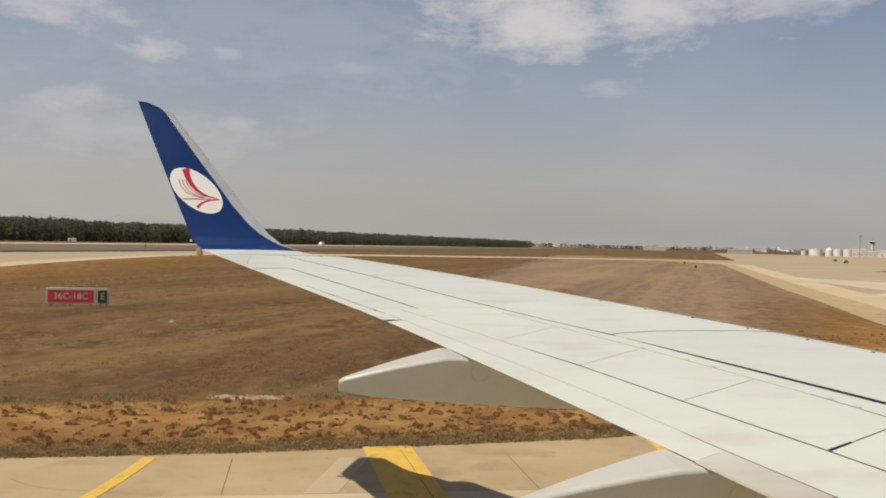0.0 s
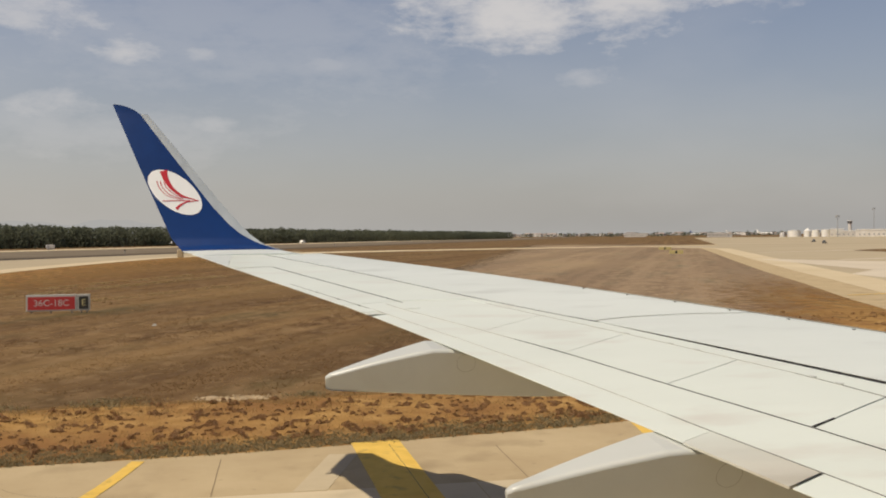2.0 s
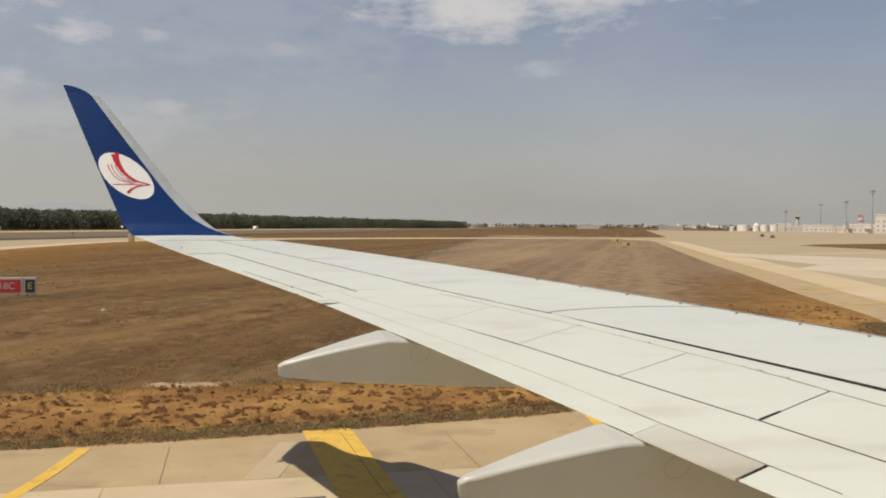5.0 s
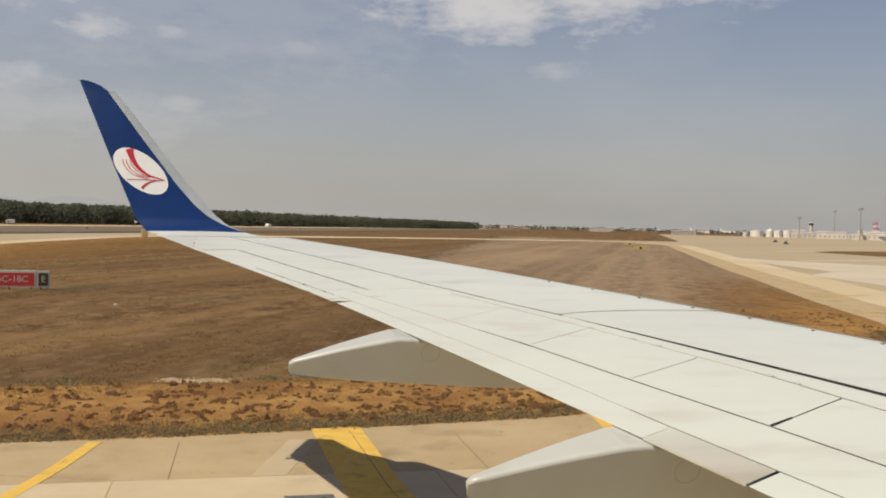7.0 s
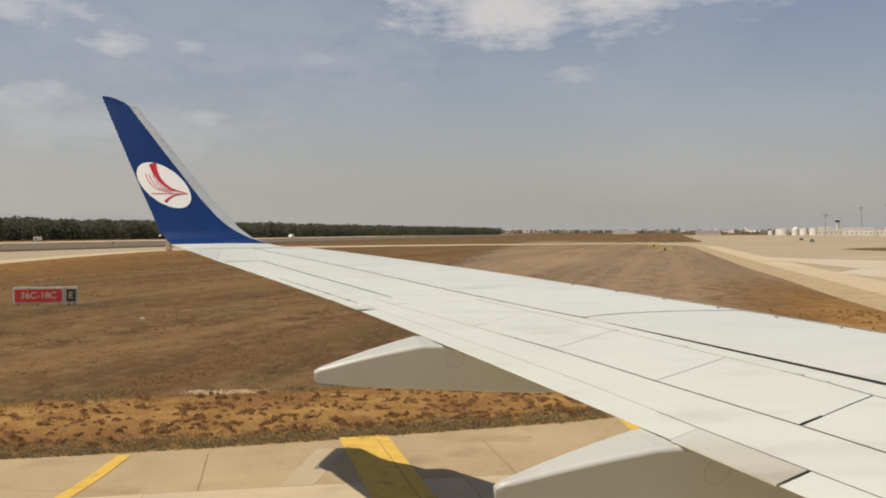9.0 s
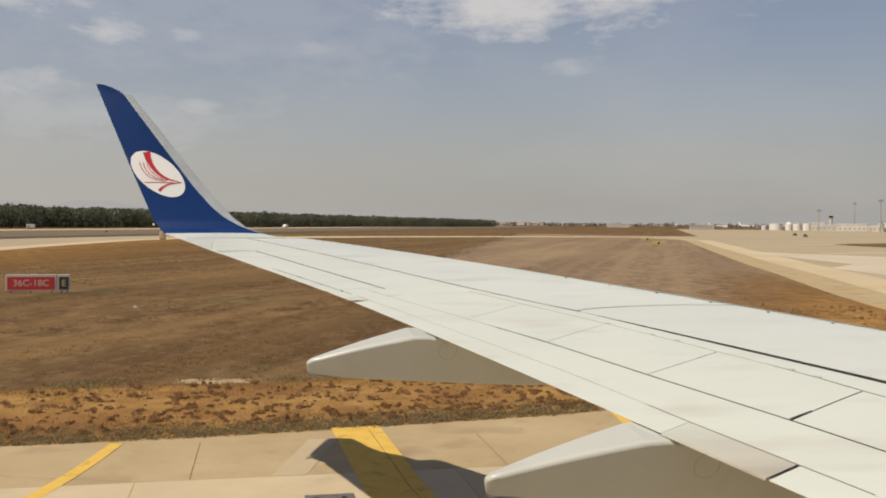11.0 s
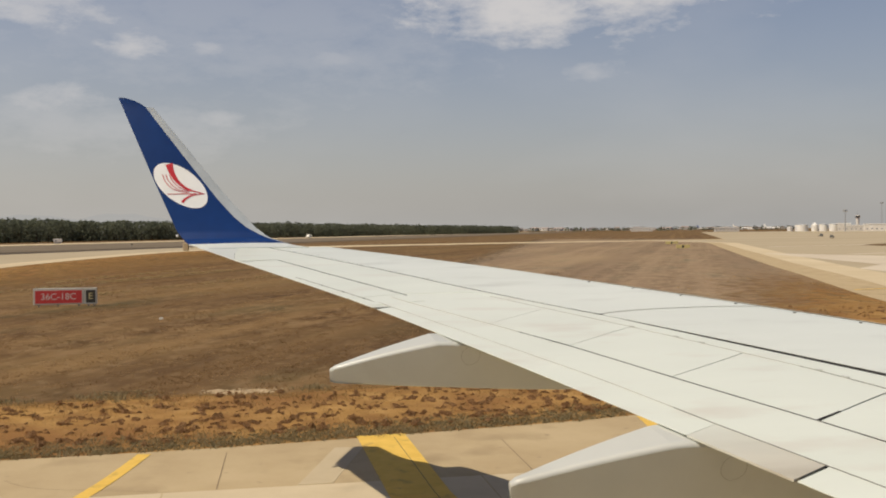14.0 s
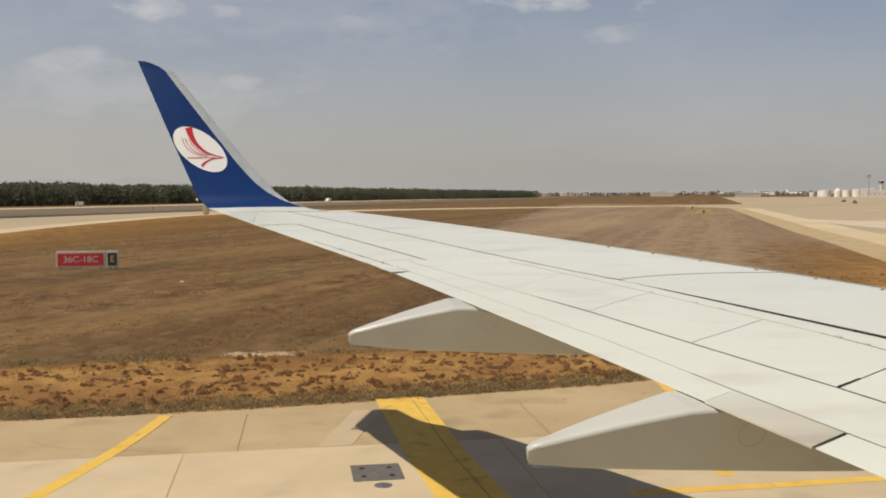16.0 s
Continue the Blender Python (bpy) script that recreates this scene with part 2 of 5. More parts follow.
# mown rows; colours lifted and greyed to stand for haze over distance
HAZED_FIELD = material("haze_paled_mown_grass", [(0.180, 0.125, 0.082), (0.240, 0.170, 0.108), (0.310, 0.225, 0.142)], 0.5, 0.95, detail=15.0, grain=0.76, spec=0.1, bump=0.6, bump_scale=4.0, heading=-65.7, stretch=(1.15, 0.42, 1.0), spot=[((0.180, 0.160, 0.105), 0.16, 0.60, 0.10), ((0.350, 0.255, 0.150), 0.045, 0.565, 0.10), ((0.175, 0.122, 0.082), 0.09, 0.60, 0.12), ((0.335, 0.240, 0.150), 0.7, 0.60, 0.14), ((0.370, 0.280, 0.175), 2.2, 0.66, 0.10)], bands=[(0.15, 2.5, 4.5, -64.0, (0.330, 0.240, 0.155), 0.30), (0.063, 2.2, 4.5, -65.7, (0.335, 0.242, 0.155), 0.48), (0.019, 5.0, 4.5, -63.0, (0.165, 0.115, 0.078), 0.35)], fade="cover")
VERGE = material("dry_straw_verge", [(0.295, 0.160, 0.052), (0.38, 0.222, 0.076), (0.45, 0.28, 0.108)], 1.3, 0.95, detail=10.0, spec=0.1, bump=0.5, bump_scale=14.0, spot=[((0.21, 0.108, 0.040), 0.9, 0.60, 0.14), ((0.25, 0.128, 0.048), 0.25, 0.56, 0.12)], fade="cover")
SLAB = material("pale_concrete", [(0.52, 0.43, 0.29), (0.60, 0.505, 0.35)], 0.7, 0.9, bump=0.15, bump_scale=40.0, detail=9.0, spec=0.2, spot=((0.38, 0.315, 0.22), 0.5, 0.66, 0.1), per_object=0.06)
SHOULDER = material("tan_weathered_asphalt", [(0.435, 0.335, 0.20), (0.505, 0.40, 0.245)], 0.6, 0.92, bump=0.2, bump_scale=60.0, detail=10.0, spec=0.2, spot=[((0.36, 0.275, 0.165), 0.8, 0.64, 0.1), ((0.30, 0.23, 0.15), 3.5, 0.72, 0.06)])
NEW_STRIP = material("newer_pale_asphalt_strip", [(0.475, 0.39, 0.26), (0.545, 0.455, 0.31)], 0.9, 0.9, bump=0.15, bump_scale=40.0, detail=9.0, spec=0.2)
PALE_BAND = material("sunlit_pale_concrete_band", [(0.55, 0.45, 0.295), (0.63, 0.53, 0.36)], 0.08, 0.92, spec=0.2)
APRON = material("far_apron_concrete", [(0.40, 0.33, 0.225), (0.47, 0.395, 0.275)], 0.03, 0.92, detail=8.0, spec=0.2, stretch=(1, 0.3, 1))
RUNWAY = material("grey_brown_runway_asphalt", [(0.155, 0.122, 0.083), (0.205, 0.165, 0.115)], 0.05, 0.92, spec=0.2)
YELLOW = material("yellow_marking_paint", [(0.68, 0.445, 0.090), (0.78, 0.525, 0.120)], 2.5, 0.8, spec=0.2, spot=((0.40, 0.27, 0.09), 3.0, 0.66, 0.1))
SHRUB = material("dark_dry_shrub", [(0.295, 0.172, 0.084), (0.405, 0.25, 0.13)], 6.0, 0.95, spec=0.1, per_island=0.12, through_light=0.5)
STRAW_PALE = material("pale_cut_straw", [(0.36, 0.26, 0.13), (0.48, 0.36, 0.20)], 3.0, 0.95, spec=0.1, per_island=0.2, through_light=0.45)
SEAM_RING = material("dull_grey_ring_seam", [(0.26, 0.255, 0.235), (0.32, 0.31, 0.285)], 4.0, 0.7)
SIGN_TEXT = material("weathered_white_lettering", [(0.60, 0.53, 0.48), (0.68, 0.61, 0.56)], 4.0, 0.6)
# far window glass, its colour lightened to stand for haze
FAR_PANE = material("haze_paled_window", [(0.26, 0.265, 0.265), (0.33, 0.335, 0.335)], 1.0, 0.3)
SEAM_PALE = material("faint_grey_seam", [(0.43, 0.42, 0.375), (0.51, 0.50, 0.445)], 3.0, 0.7)
RUNWAY_DARK = material("dark_runway_strip", [(0.07, 0.055, 0.04), (0.11, 0.085, 0.06)], 0.05, 0.92, spec=0.2)
STRAW = material("straw_blades", [(0.30, 0.185, 0.075), (0.40, 0.27, 0.12)], 3.0, 0.95, spec=0.1, per_island=0.3, through_light=0.45)
FIELD_TUFT = material("brown_field_tufts", [(0.205, 0.124, 0.060), (0.285, 0.182, 0.092)], 0.4, 0.95, spec=0.1, per_island=0.2, through_light=0.6)
FIELD_STRAW = material("bleached_field_stubble", [(0.34, 0.225, 0.118), (0.43, 0.30, 0.165)], 0.5, 0.95, spec=0.1, per_island=0.2, through_light=0.6)
GREENISH = material("grey_green_weeds", [(0.235, 0.190, 0.102), (0.325, 0.265, 0.150)], 2.0, 0.95, spec=0.1, per_island=0.15, through_light=0.45)
LEAVES = material("pine_foliage", [(0.142, 0.156, 0.108), (0.165, 0.178, 0.124), (0.19, 0.204, 0.142)], 0.06, 0.9, spec=0.1, per_island=0.05, through_light=0.5)
BARK = material("bark", [(0.06, 0.04, 0.025), (0.11, 0.08, 0.05)], 2.0, 0.95)
CHALK = material("pale_limestone_rubble", [(0.36, 0.265, 0.155), (0.47, 0.36, 0.225)], 5.0, 0.95, per_island=0.1)
DULL_YELLOW = material("dull_yellow_sign", [(0.46, 0.38, 0.15), (0.54, 0.46, 0.20)], 2.0, 0.7)
HOUSE_WHITE = material("white_plaster_wall", [(0.55, 0.52, 0.47), (0.64, 0.61, 0.56)], 0.2, 0.9, per_object=0.2)
ROOF_TILE = material("faded_roof", [(0.28, 0.22, 0.19), (0.36, 0.30, 0.27)], 0.3, 0.9, per_object=0.3)
TANK = material("white_tank_paint", [(0.77, 0.75, 0.70), (0.83, 0.81, 0.76)], 0.2, 0.5)
GLASS_DARK = material("dark_window_glass", [(0.05, 0.06, 0.07), (0.09, 0.10, 0.11)], 1.0, 0.15)
MAST = material("galvanised_mast", [(0.27, 0.27, 0.265), (0.34, 0.34, 0.335)], 2.0, 0.6)
SIGN_RED = material("red_sign_face", [(0.50, 0.035, 0.035), (0.56, 0.05, 0.045)], 2.0, 0.5)
SIGN_BLACK = material("black_sign_face", [(0.03, 0.028, 0.022), (0.05, 0.046, 0.036)], 2.0, 0.5)
SIGN_FRAME = material("pale_sign_frame", [(0.50, 0.48, 0.43), (0.58, 0.56, 0.50)], 2.0, 0.6)
SIGN_YELLOW = material("yellow_sign_face", [(0.62, 0.52, 0.24), (0.70, 0.6, 0.3)], 2.0, 0.6)
HILL = material("haze_glow_hills", [(0.02, 0.02, 0.02), (0.03, 0.03, 0.03)], 0.002, 1.0, spec=0.0)


def worn_towards(m, paint, x0, x1):
    """Lets clean paint give way to the worn metal of m from x0 to x1."""
    nt = m.node_tree
    base = nt.nodes["Principled BSDF"].inputs["Base Color"]
    worn = base.links[0].from_socket
    sep = nt.nodes.new("ShaderNodeSeparateXYZ")
    nt.links.new(nt.nodes.new("ShaderNodeTexCoord").outputs["Object"], sep.inputs[0])
    mr = nt.nodes.new("ShaderNodeMapRange")
    mr.inputs[1].default_value, mr.inputs[2].default_value = x0, x1
    nt.links.new(sep.outputs[0], mr.inputs[0])
    x = nt.nodes.new("ShaderNodeMix")
    x.data_type = "RGBA"
    nt.links.new(mr.outputs[0], x.inputs[0])
    x.inputs[6].default_value = (*paint, 1)
    nt.links.new(worn, x.inputs[7])
    nt.links.new(x.outputs[2], base)


worn_towards(BARE, (0.765, 0.808, 0.734), -6.45, -5.65)
# the hills emit a haze grey of their own to stay pale
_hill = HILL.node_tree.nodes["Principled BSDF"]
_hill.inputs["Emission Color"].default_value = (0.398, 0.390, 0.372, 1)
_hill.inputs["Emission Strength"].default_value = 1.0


# ---- building helpers ----
def finish(name, bm, mat, smooth=False):
    me = bpy.data.meshes.new(name)
    bm.normal_update()
    bm.to_mesh(me)
    bm.free()
    for m in mat if isinstance(mat, (list, tuple)) else [mat]:
        me.materials.append(m)
    if smooth:
        for p in me.polygons:
            p.use_smooth = True
    return new(name, me)


def part(name, bm, mat, parent, label="", smooth=False):
    ob = finish(name, bm, mat, smooth)
    ob.parent = parent
    return tagged(ob, label)


def thing(name, at, label, category, group="", kind=""):
    ob = new(name)
    ob.location = at
    ob.empty_display_size = 0.2
    return tagged(ob, label, category, group, kind)


def box(bm, x0, x1, y0, y1, z0, z1, bevel=0.0):
    made = bmesh.ops.create_cube(bm, size=1.0)["verts"]
    bmesh.ops.scale(bm, verts=made, vec=(x1 - x0, y1 - y0, z1 - z0))
    bmesh.ops.translate(bm, verts=made, vec=((x0 + x1) / 2, (y0 + y1) / 2, (z0 + z1) / 2))
    if bevel:
        edges = {e for v in made for e in v.link_edges}
        bmesh.ops.bevel(bm, geom=list(edges), offset=bevel, segments=2, affect="EDGES", profile=0.6)
    return made


def tube(bm, x, y, z0, z1, r0, r1, sides=12):
    made = bmesh.ops.create_cone(bm, cap_ends=True, segments=sides, radius1=r0, radius2=r1, depth=z1 - z0)["verts"]
    bmesh.ops.translate(bm, verts=made, vec=(x, y, (z0 + z1) / 2))
    return made


def loft(bm, rings, closed=True, caps=True):
    """Skin a list of rings of equal length."""
    vs = [[bm.verts.new(p) for p in ring] for ring in rings]
    n = len(rings[0])
    for a, b in zip(vs, vs[1:]):
        for i in range(n if closed else n - 1):
            j = (i + 1) % n
            bm.faces.new((a[i], a[j], b[j], b[i]))
    if caps and closed:
        bm.faces.new(vs[0][::-1])
        bm.faces.new(vs[-1])
    bmesh.ops.recalc_face_normals(bm, faces=bm.faces)
    return vs


def sheet(bm, pts, z0, z1):
    """A flat slab over an outline, counter-clockwise or not."""
    lo = [bm.verts.new((x, y, z0)) for x, y in pts]
    hi = [bm.verts.new((x, y, z1)) for x, y in pts]
    n = len(pts)
    bm.faces.new(hi)
    bm.faces.new(lo[::-1])
    for i in range(n):
        j = (i + 1) % n
        bm.faces.new((lo[i], lo[j], hi[j], hi[i]))
    bmesh.ops.recalc_face_normals(bm, faces=bm.faces)
    big = [f for f in bm.faces if len(f.verts) > 4]
    bmesh.ops.triangulate(bm, faces=big)


def smooth_line(pts, steps=8):
    """A Catmull-Rom curve through plan points."""
    out = []
    for i in range(len(pts) - 1):
        p = [Vector(pts[max(0, min(len(pts) - 1, k))]) for k in (i - 1, i, i + 1, i + 2)]
        for k in range(steps):
            t = k / steps
            out.append(tuple(0.5 * ((2 * p[1]) + (p[2] - p[0]) * t + (2 * p[0] - 5 * p[1] + 4 * p[2] - p[3]) * t * t + (3 * p[1] - p[0] - 3 * p[2] + p[3]) * t ** 3)))
    return out + [tuple(pts[-1])]


def offset_line(pts, d):
    """The plan line moved d metres to its right."""
    out = []
    for i, p in enumerate(pts):
        a, b = Vector(pts[max(0, i - 1)]), Vector(pts[min(len(pts) - 1, i + 1)])
        t = (b - a).normalized()
        out.append((p[0] + t.y * d, p[1] - t.x * d))
    return out


# ---- ground and paving ----
def build_ground():
    bm = bmesh.new()
    ring = [0, 6, 14, 22, 30, 40, 55, 75, 100, 140, 200, 300, 450, 700, 1100, 1800, 2900, 4600]
    rows = []
    for r in ring:
        rows.append([(r * math.cos(k * math.pi / 24), r * math.sin(k * math.pi / 24)) for k in range(48)])
    c = bm.verts.new((0, 0, -0.05))
    vs = [[bm.verts.new((x - 10, y - 8, -0.05)) for x, y in row] for row in rows[1:]]
    for i in range(48):
        bm.faces.new((c, vs[0][i], vs[0][(i + 1) % 48]))
        for a, b in zip(vs, vs[1:]):
            bm.faces.new((a[i], b[i], b[(i + 1) % 48], a[(i + 1) % 48]))
    bmesh.ops.recalc_face_normals(bm, faces=bm.faces)
    return tagged(finish("ground", bm, FIELD), "wide flat field of dry brown mown grass", "ground", kind="structure")


build_ground()

# the edge of the near paving: along the verge, then curving away to the far apron
EDGE_NEAR = [(-18.6, -60.0), (-18.9, -40.0), (-19.2, -22.0), (-19.4, -14.0), (-19.6, -10.0), (-20.1, -6.0), (-20.8, -2.0), (-23.0, 4.0), (-28.5, 11.5), (-36.5, 18.2), (-53.0, 25.0), (-75.9, 34.9), (-94.9, 42.8), (-131.3, 58.7), (-190.0, 84.5), (-245.0, 108.5), (-268.0, 115.0), (-284.0, 111.0), (-292.0, 98.0)]
edge_line = smooth_line(EDGE_NEAR, 8)


def build_paving():
    bm = bmesh.new()
    sheet(bm, edge_line + [(-430, 330), (-150, 260), (60, 200), (60, -60)], -0.30, -0.004)
    tagged(finish("pavement_shoulder", bm, SHOULDER), "tan weathered asphalt taxiway shoulder with stains", "pavement", kind="structure")
    # bright concrete band that follows the edge
    far = [p for p in edge_line if p[0] < -30 and p[1] < 108]
    a, b = offset_line(far, 3.2), offset_line(far, 7.2)
    bm = bmesh.new()
    lo = [bm.verts.new((x, y, 0.0005)) for x, y in a]
    hi = [bm.verts.new((x, y, 0.0005)) for x, y in b]
    for i in range(len(lo) - 1):
        bm.faces.new((lo[i], lo[i + 1], hi[i + 1], hi[i]))
    bmesh.ops.recalc_face_normals(bm, faces=bm.faces)
    tagged(finish("pavement_band", bm, PALE_BAND), "pale sunlit concrete band along the taxiway", "pavement", kind="structure")


build_paving()


def build_far_paving():
    """Far apron right of the edge, the grass island in it, and the runway strips before the trees."""
    bm = bmesh.new()
    near = offset_line([p for p in edge_line if p[0] < -30 and p[1] < 108], 7.2)
    sheet(bm, near + [(-300, 142), (-900, 420), (-800, 900), (-300, 900), (-60, 400), (-24, 70)], -0.02, 0.001)
    tagged(finish("pavement_apron", bm, APRON), "wide tan concrete apron in the distance", "pavement", kind="structure")
    bm = bmesh.new()
    sheet(bm, [(-138, 66), (-118, 73), (-96, 80), (-50, 52), (-68, 42), (-84, 46), (-92, 54)], -0.02, 0.006)
    tagged(finish("pavement_patch", bm, WHITE_CONCRETE), "new whitish concrete patch on the apron", "pavement", kind="structure")
    for pts in (((-183, 92), (-190, 110), (-204, 146)), ((-128, 74), (-134, 92), (-142, 112))):
        bm = bmesh.new()
        a, b = offset_line(pts, 0.9), offset_line(pts, -0.9)
        sheet(bm, a + b[::-1], -0.02, 0.004)
        tagged(finish("pavement_line", bm, WHITE_CONCRETE), "thin pale concrete strip across the apron", "pavement", kind="structure")
    bm = bmesh.new()
    sheet(bm, smooth_line([(-190, 118), (-205, 138), (-214, 176), (-170, 190), (-100, 130), (-112, 104), (-150, 110), (-190, 118)], 5)[:-1], -0.02, 0.02)
    tagged(finish("ground_island", bm, FIELD), "brown dry grass island in the apron", "ground", kind="structure")


build_far_paving()

# runway direction and its strips, told by the distance from the origin across it
RUN = Vector((-0.911, 0.412))
ACROSS = Vector((-0.412, -0.911))


def strip(name, c0, c1, mat, label, z, a0=-500, a1=1500):
    bm = bmesh.new()
    pts = [RUN * a + ACROSS * c for a, c in ((a0, c0), (a1, c0), (a1, c1), (a0, c1))]
    vs = [bm.verts.new((p.x, p.y, z)) for p in pts]
    bm.faces.new(vs)
    bmesh.ops.recalc_face_normals(bm, faces=bm.faces)
    for f in bm.faces:
        if f.normal.z < 0:
            f.normal_flip()
    return tagged(finish(name, bm, mat), label, "pavement", kind="structure")


def build_runway():
    bm = bmesh.new()
    near = smooth_line([(40, -190), (-30, -75), (-70, -44), (-110, -41.3), (-135.5, -39.7), (-159, -36.8), (-188.4, -31.9), (-209.6, -26.6), (-240, -14), (-275, 2)], 6)
    sheet(bm, near + [(-293, -17.7), (217, -248)], -0.2, -0.02)
    tagged(finish("pavement_runway_exit", bm, APRON), "pale concrete runway exit in the sun", "pavement", kind="structure")
    bm = bmesh.new()
    inner = offset_line(near, -5.0)
    lo, hi = [bm.verts.new((x, y, -0.017)) for x, y in near], [bm.verts.new((x, y, -0.017)) for x, y in inner]
    for i in range(len(lo) - 1):
        f = bm.faces.new((lo[i], lo[i + 1], hi[i + 1], hi[i]))
        f.normal_update()
        if f.normal.z < 0:
            f.normal_flip()
    tagged(finish("pavement_exit_edge", bm, PALE_BAND), "pale concrete edge of the runway exit", "pavement", kind="structure")
    # taxiway across the far end of the field
    line = smooth_line([(-236, -16), (-262, 22), (-282, 64), (-292, 98), (-300, 128)], 6)
    bm = bmesh.new()
    a, b = offset_line(line, -9.0), offset_line(line, 9.0)
    lo, hi = [bm.verts.new((x, y, -0.012)) for x, y in a], [bm.verts.new((x, y, -0.012)) for x, y in b]
    for i in range(len(lo) - 1):
        f = bm.faces.new((lo[i], lo[i + 1], hi[i + 1], hi[i]))
        f.normal_update()
        if f.normal.z < 0:
            f.normal_flip()
    tagged(finish("pavement_cross_taxiway", bm, PALE_BAND), "pale taxiway across the end of the field", "pavement", kind="structure")
    strip("runway", 151, 226, RUNWAY, "dull grey-brown asphalt runway beyond the field", -0.015)
    strip("runway_edge_strip", 137.5, 150, RUNWAY_DARK, "dark asphalt strip along the runway", -0.014)
    strip("pavement_perimeter_road", 228, 252, PALE_BAND, "pale perimeter road before the trees", -0.015)


build_runway()

# near concrete slabs with open joints, yellow markings
SLAB_X0, SLAB_X1 = -16.6, -11.8


def build_slabs():
    root = thing("pavement_slabs", (0, 0, 0), "pale concrete taxiway slabs with dark joints", "pavement", kind="structure")
    me = None
    for col in range(3):
        for k in range(12):
            y0 = -41.3 + 5.0 * k
            x0 = SLAB_X0 + 4.8 * col
            if me is None:
                bm = bmesh.new()
                box(bm, 0.012, 4.788, 0.012, 4.988, -0.25, 0.0, 0.006)
                ob = finish("slab", bm, SLAB)
                me = ob.data
            else:
                ob = new("slab", me)
            ob.location = (x0, y0, 0)
            ob.parent = root


def stripe(name, pts, width, label, z=0.003):
    bm = bmesh.new()
    a, b = offset_line(pts, width / 2), offset_line(pts, -width / 2)
    lo, hi = [bm.verts.new((x, y, z)) for x, y in a], [bm.verts.new((x, y, z)) for x, y in b]
    for i in range(len(pts) - 1):
        bm.faces.new((lo[i], lo[i + 1], hi[i + 1], hi[i]))
    bmesh.ops.recalc_face_normals(bm, faces=bm.faces)
    for f in bm.faces:
        if f.normal.z < 0:
            f.normal_flip()
    return tagged(finish(name, bm, YELLOW), label, "road marking", kind="structure")


stripe("marking_wide", [(-20.0, -7.55), (-18.0, -7.5), (-15.8, -7.45), (-13.5, -7.3)], 0.95, "wide yellow painted bar on the taxiway shoulder")
_bar = stripe("pavement_joint", [(-19.7, -7.32), (-18.0, -7.27), (-15.8, -7.22), (-13.5, -7.07)], 0.012, "dark joint through the yellow bar", 0.0045)
_bar.data.materials[0] = TAR
stripe("marking_thin", smooth_line([(-19.3, -11.9), (-17.5, -12.25), (-15.5, -12.8), (-13.0, -13.6)], 5), 0.24, "thin curved yellow taxiway line")
stripe("marking_edge", smooth_line([(-20.6, -1.9), (-19.2, -2.15), (-17.5, -2.6), (-14.0, -3.6)], 5), 0.24, "thin curved yellow taxiway line")
stripe("marking_centre", [(-13.5, -5.2), (-13.47, -3.3), (-13.5, -1.0), (-13.6, 2.0)], 0.22, "thin yellow taxiway line")
for _x, _y in ((-56.0, 26.8), (-44.6, 22.0)):
    stripe("marking_far", [(_x, _y), (_x - 0.5, _y + 2.4), (_x - 1.2, _y + 5.4)], 0.3, "thin yellow taxiway line in the distance", 0.012)

def build_joints():
    """Dark sealed cracks across the shoulder."""
    rng = random.Random(9)
    for y0 in (-20.4, -15.5, -10.5, -5.4, -0.6):
        pts = [(-16.62 - 0.5 * i, y0 + 0.012 * i + rng.uniform(-0.006, 0.006)) for i in range(6)]
        ob = stripe("pavement_joint", pts, 0.013, "dark sealed joint across the shoulder", -0.001)
        ob.data.materials[0] = TAR
    pts = smooth_line([(-17.9, -13.9), (-17.3, -13.3), (-16.9, -12.1), (-16.62, -11.2)], 5)
    stripe("pavement_crack", pts, 0.007, "thin dark crack in the asphalt", -0.001).data.materials[0] = TAR


build_joints()


def build_pale_strip():
    """A strip of newer pale concrete let into the shoulder at a slant."""
    bm = bmesh.new()
    sheet(bm, [(-16.62, -9.25), (-16.62, -8.7), (-19.0, -7.99), (-19.1, -8.5)], -0.05, 0.0015)
    tagged(finish("pavement_pale_strip", bm, NEW_STRIP), "slanting strip of pale newer concrete in the shoulder", "pavement", kind="structure")


build_pale_strip()


def build_drain():
    root = thing("drain_cover", (-15.05, -8.45, 0.0), "grey steel drain cover set in the concrete", "drain cover")
    bm = bmesh.new()
    box(bm, -0.40, 0.40, -0.36, 0.36, -0.05, 0.008, 0.004)
    part("plate", bm, GRATE, root)
    for dx in (-0.2, 0.2):
        for dy in (-0.2, 0.2):
            bm = bmesh.new()
            tube(bm, dx, dy, 0.004, 0.014, 0.045, 0.04, 12)
            part("bolt", bm, GAP, root, "dark bolt head")


build_drain()


def build_survey_disc():
    root = thing("survey_disc", (-14.42, -8.42, 0.0), "small round grey metal disc set in concrete", "disc")
    bm = bmesh.new()
    tube(bm, 0, 0, -0.02, 0.005, 0.13, 0.125, 20)
    part("disc_plate", bm, STEEL, root)
    bm = bmesh.new()
    tube(bm, 0, 0, 0.004, 0.009, 0.03, 0.028, 10)
    part("disc_boss", bm, GRATE, root)


build_survey_disc()
build_slabs()

# ---- airliner ----
airliner = thing("airliner", (0, 0, 0), "white twin-jet airliner wing with a blue upswept winglet", "airplane")

SWEEP, CHORD_K, CHORD_T, S_K, S_T = 0.533, 4.353, 1.68, 5.9, 17.16
DIHEDRAL, BEND, ROOT_Z = 0.10198, -0.00213, 2.296


def chord(s):
    return CHORD_K + (CHORD_T - CHORD_K) * (s - S_K) / (S_T - S_K)


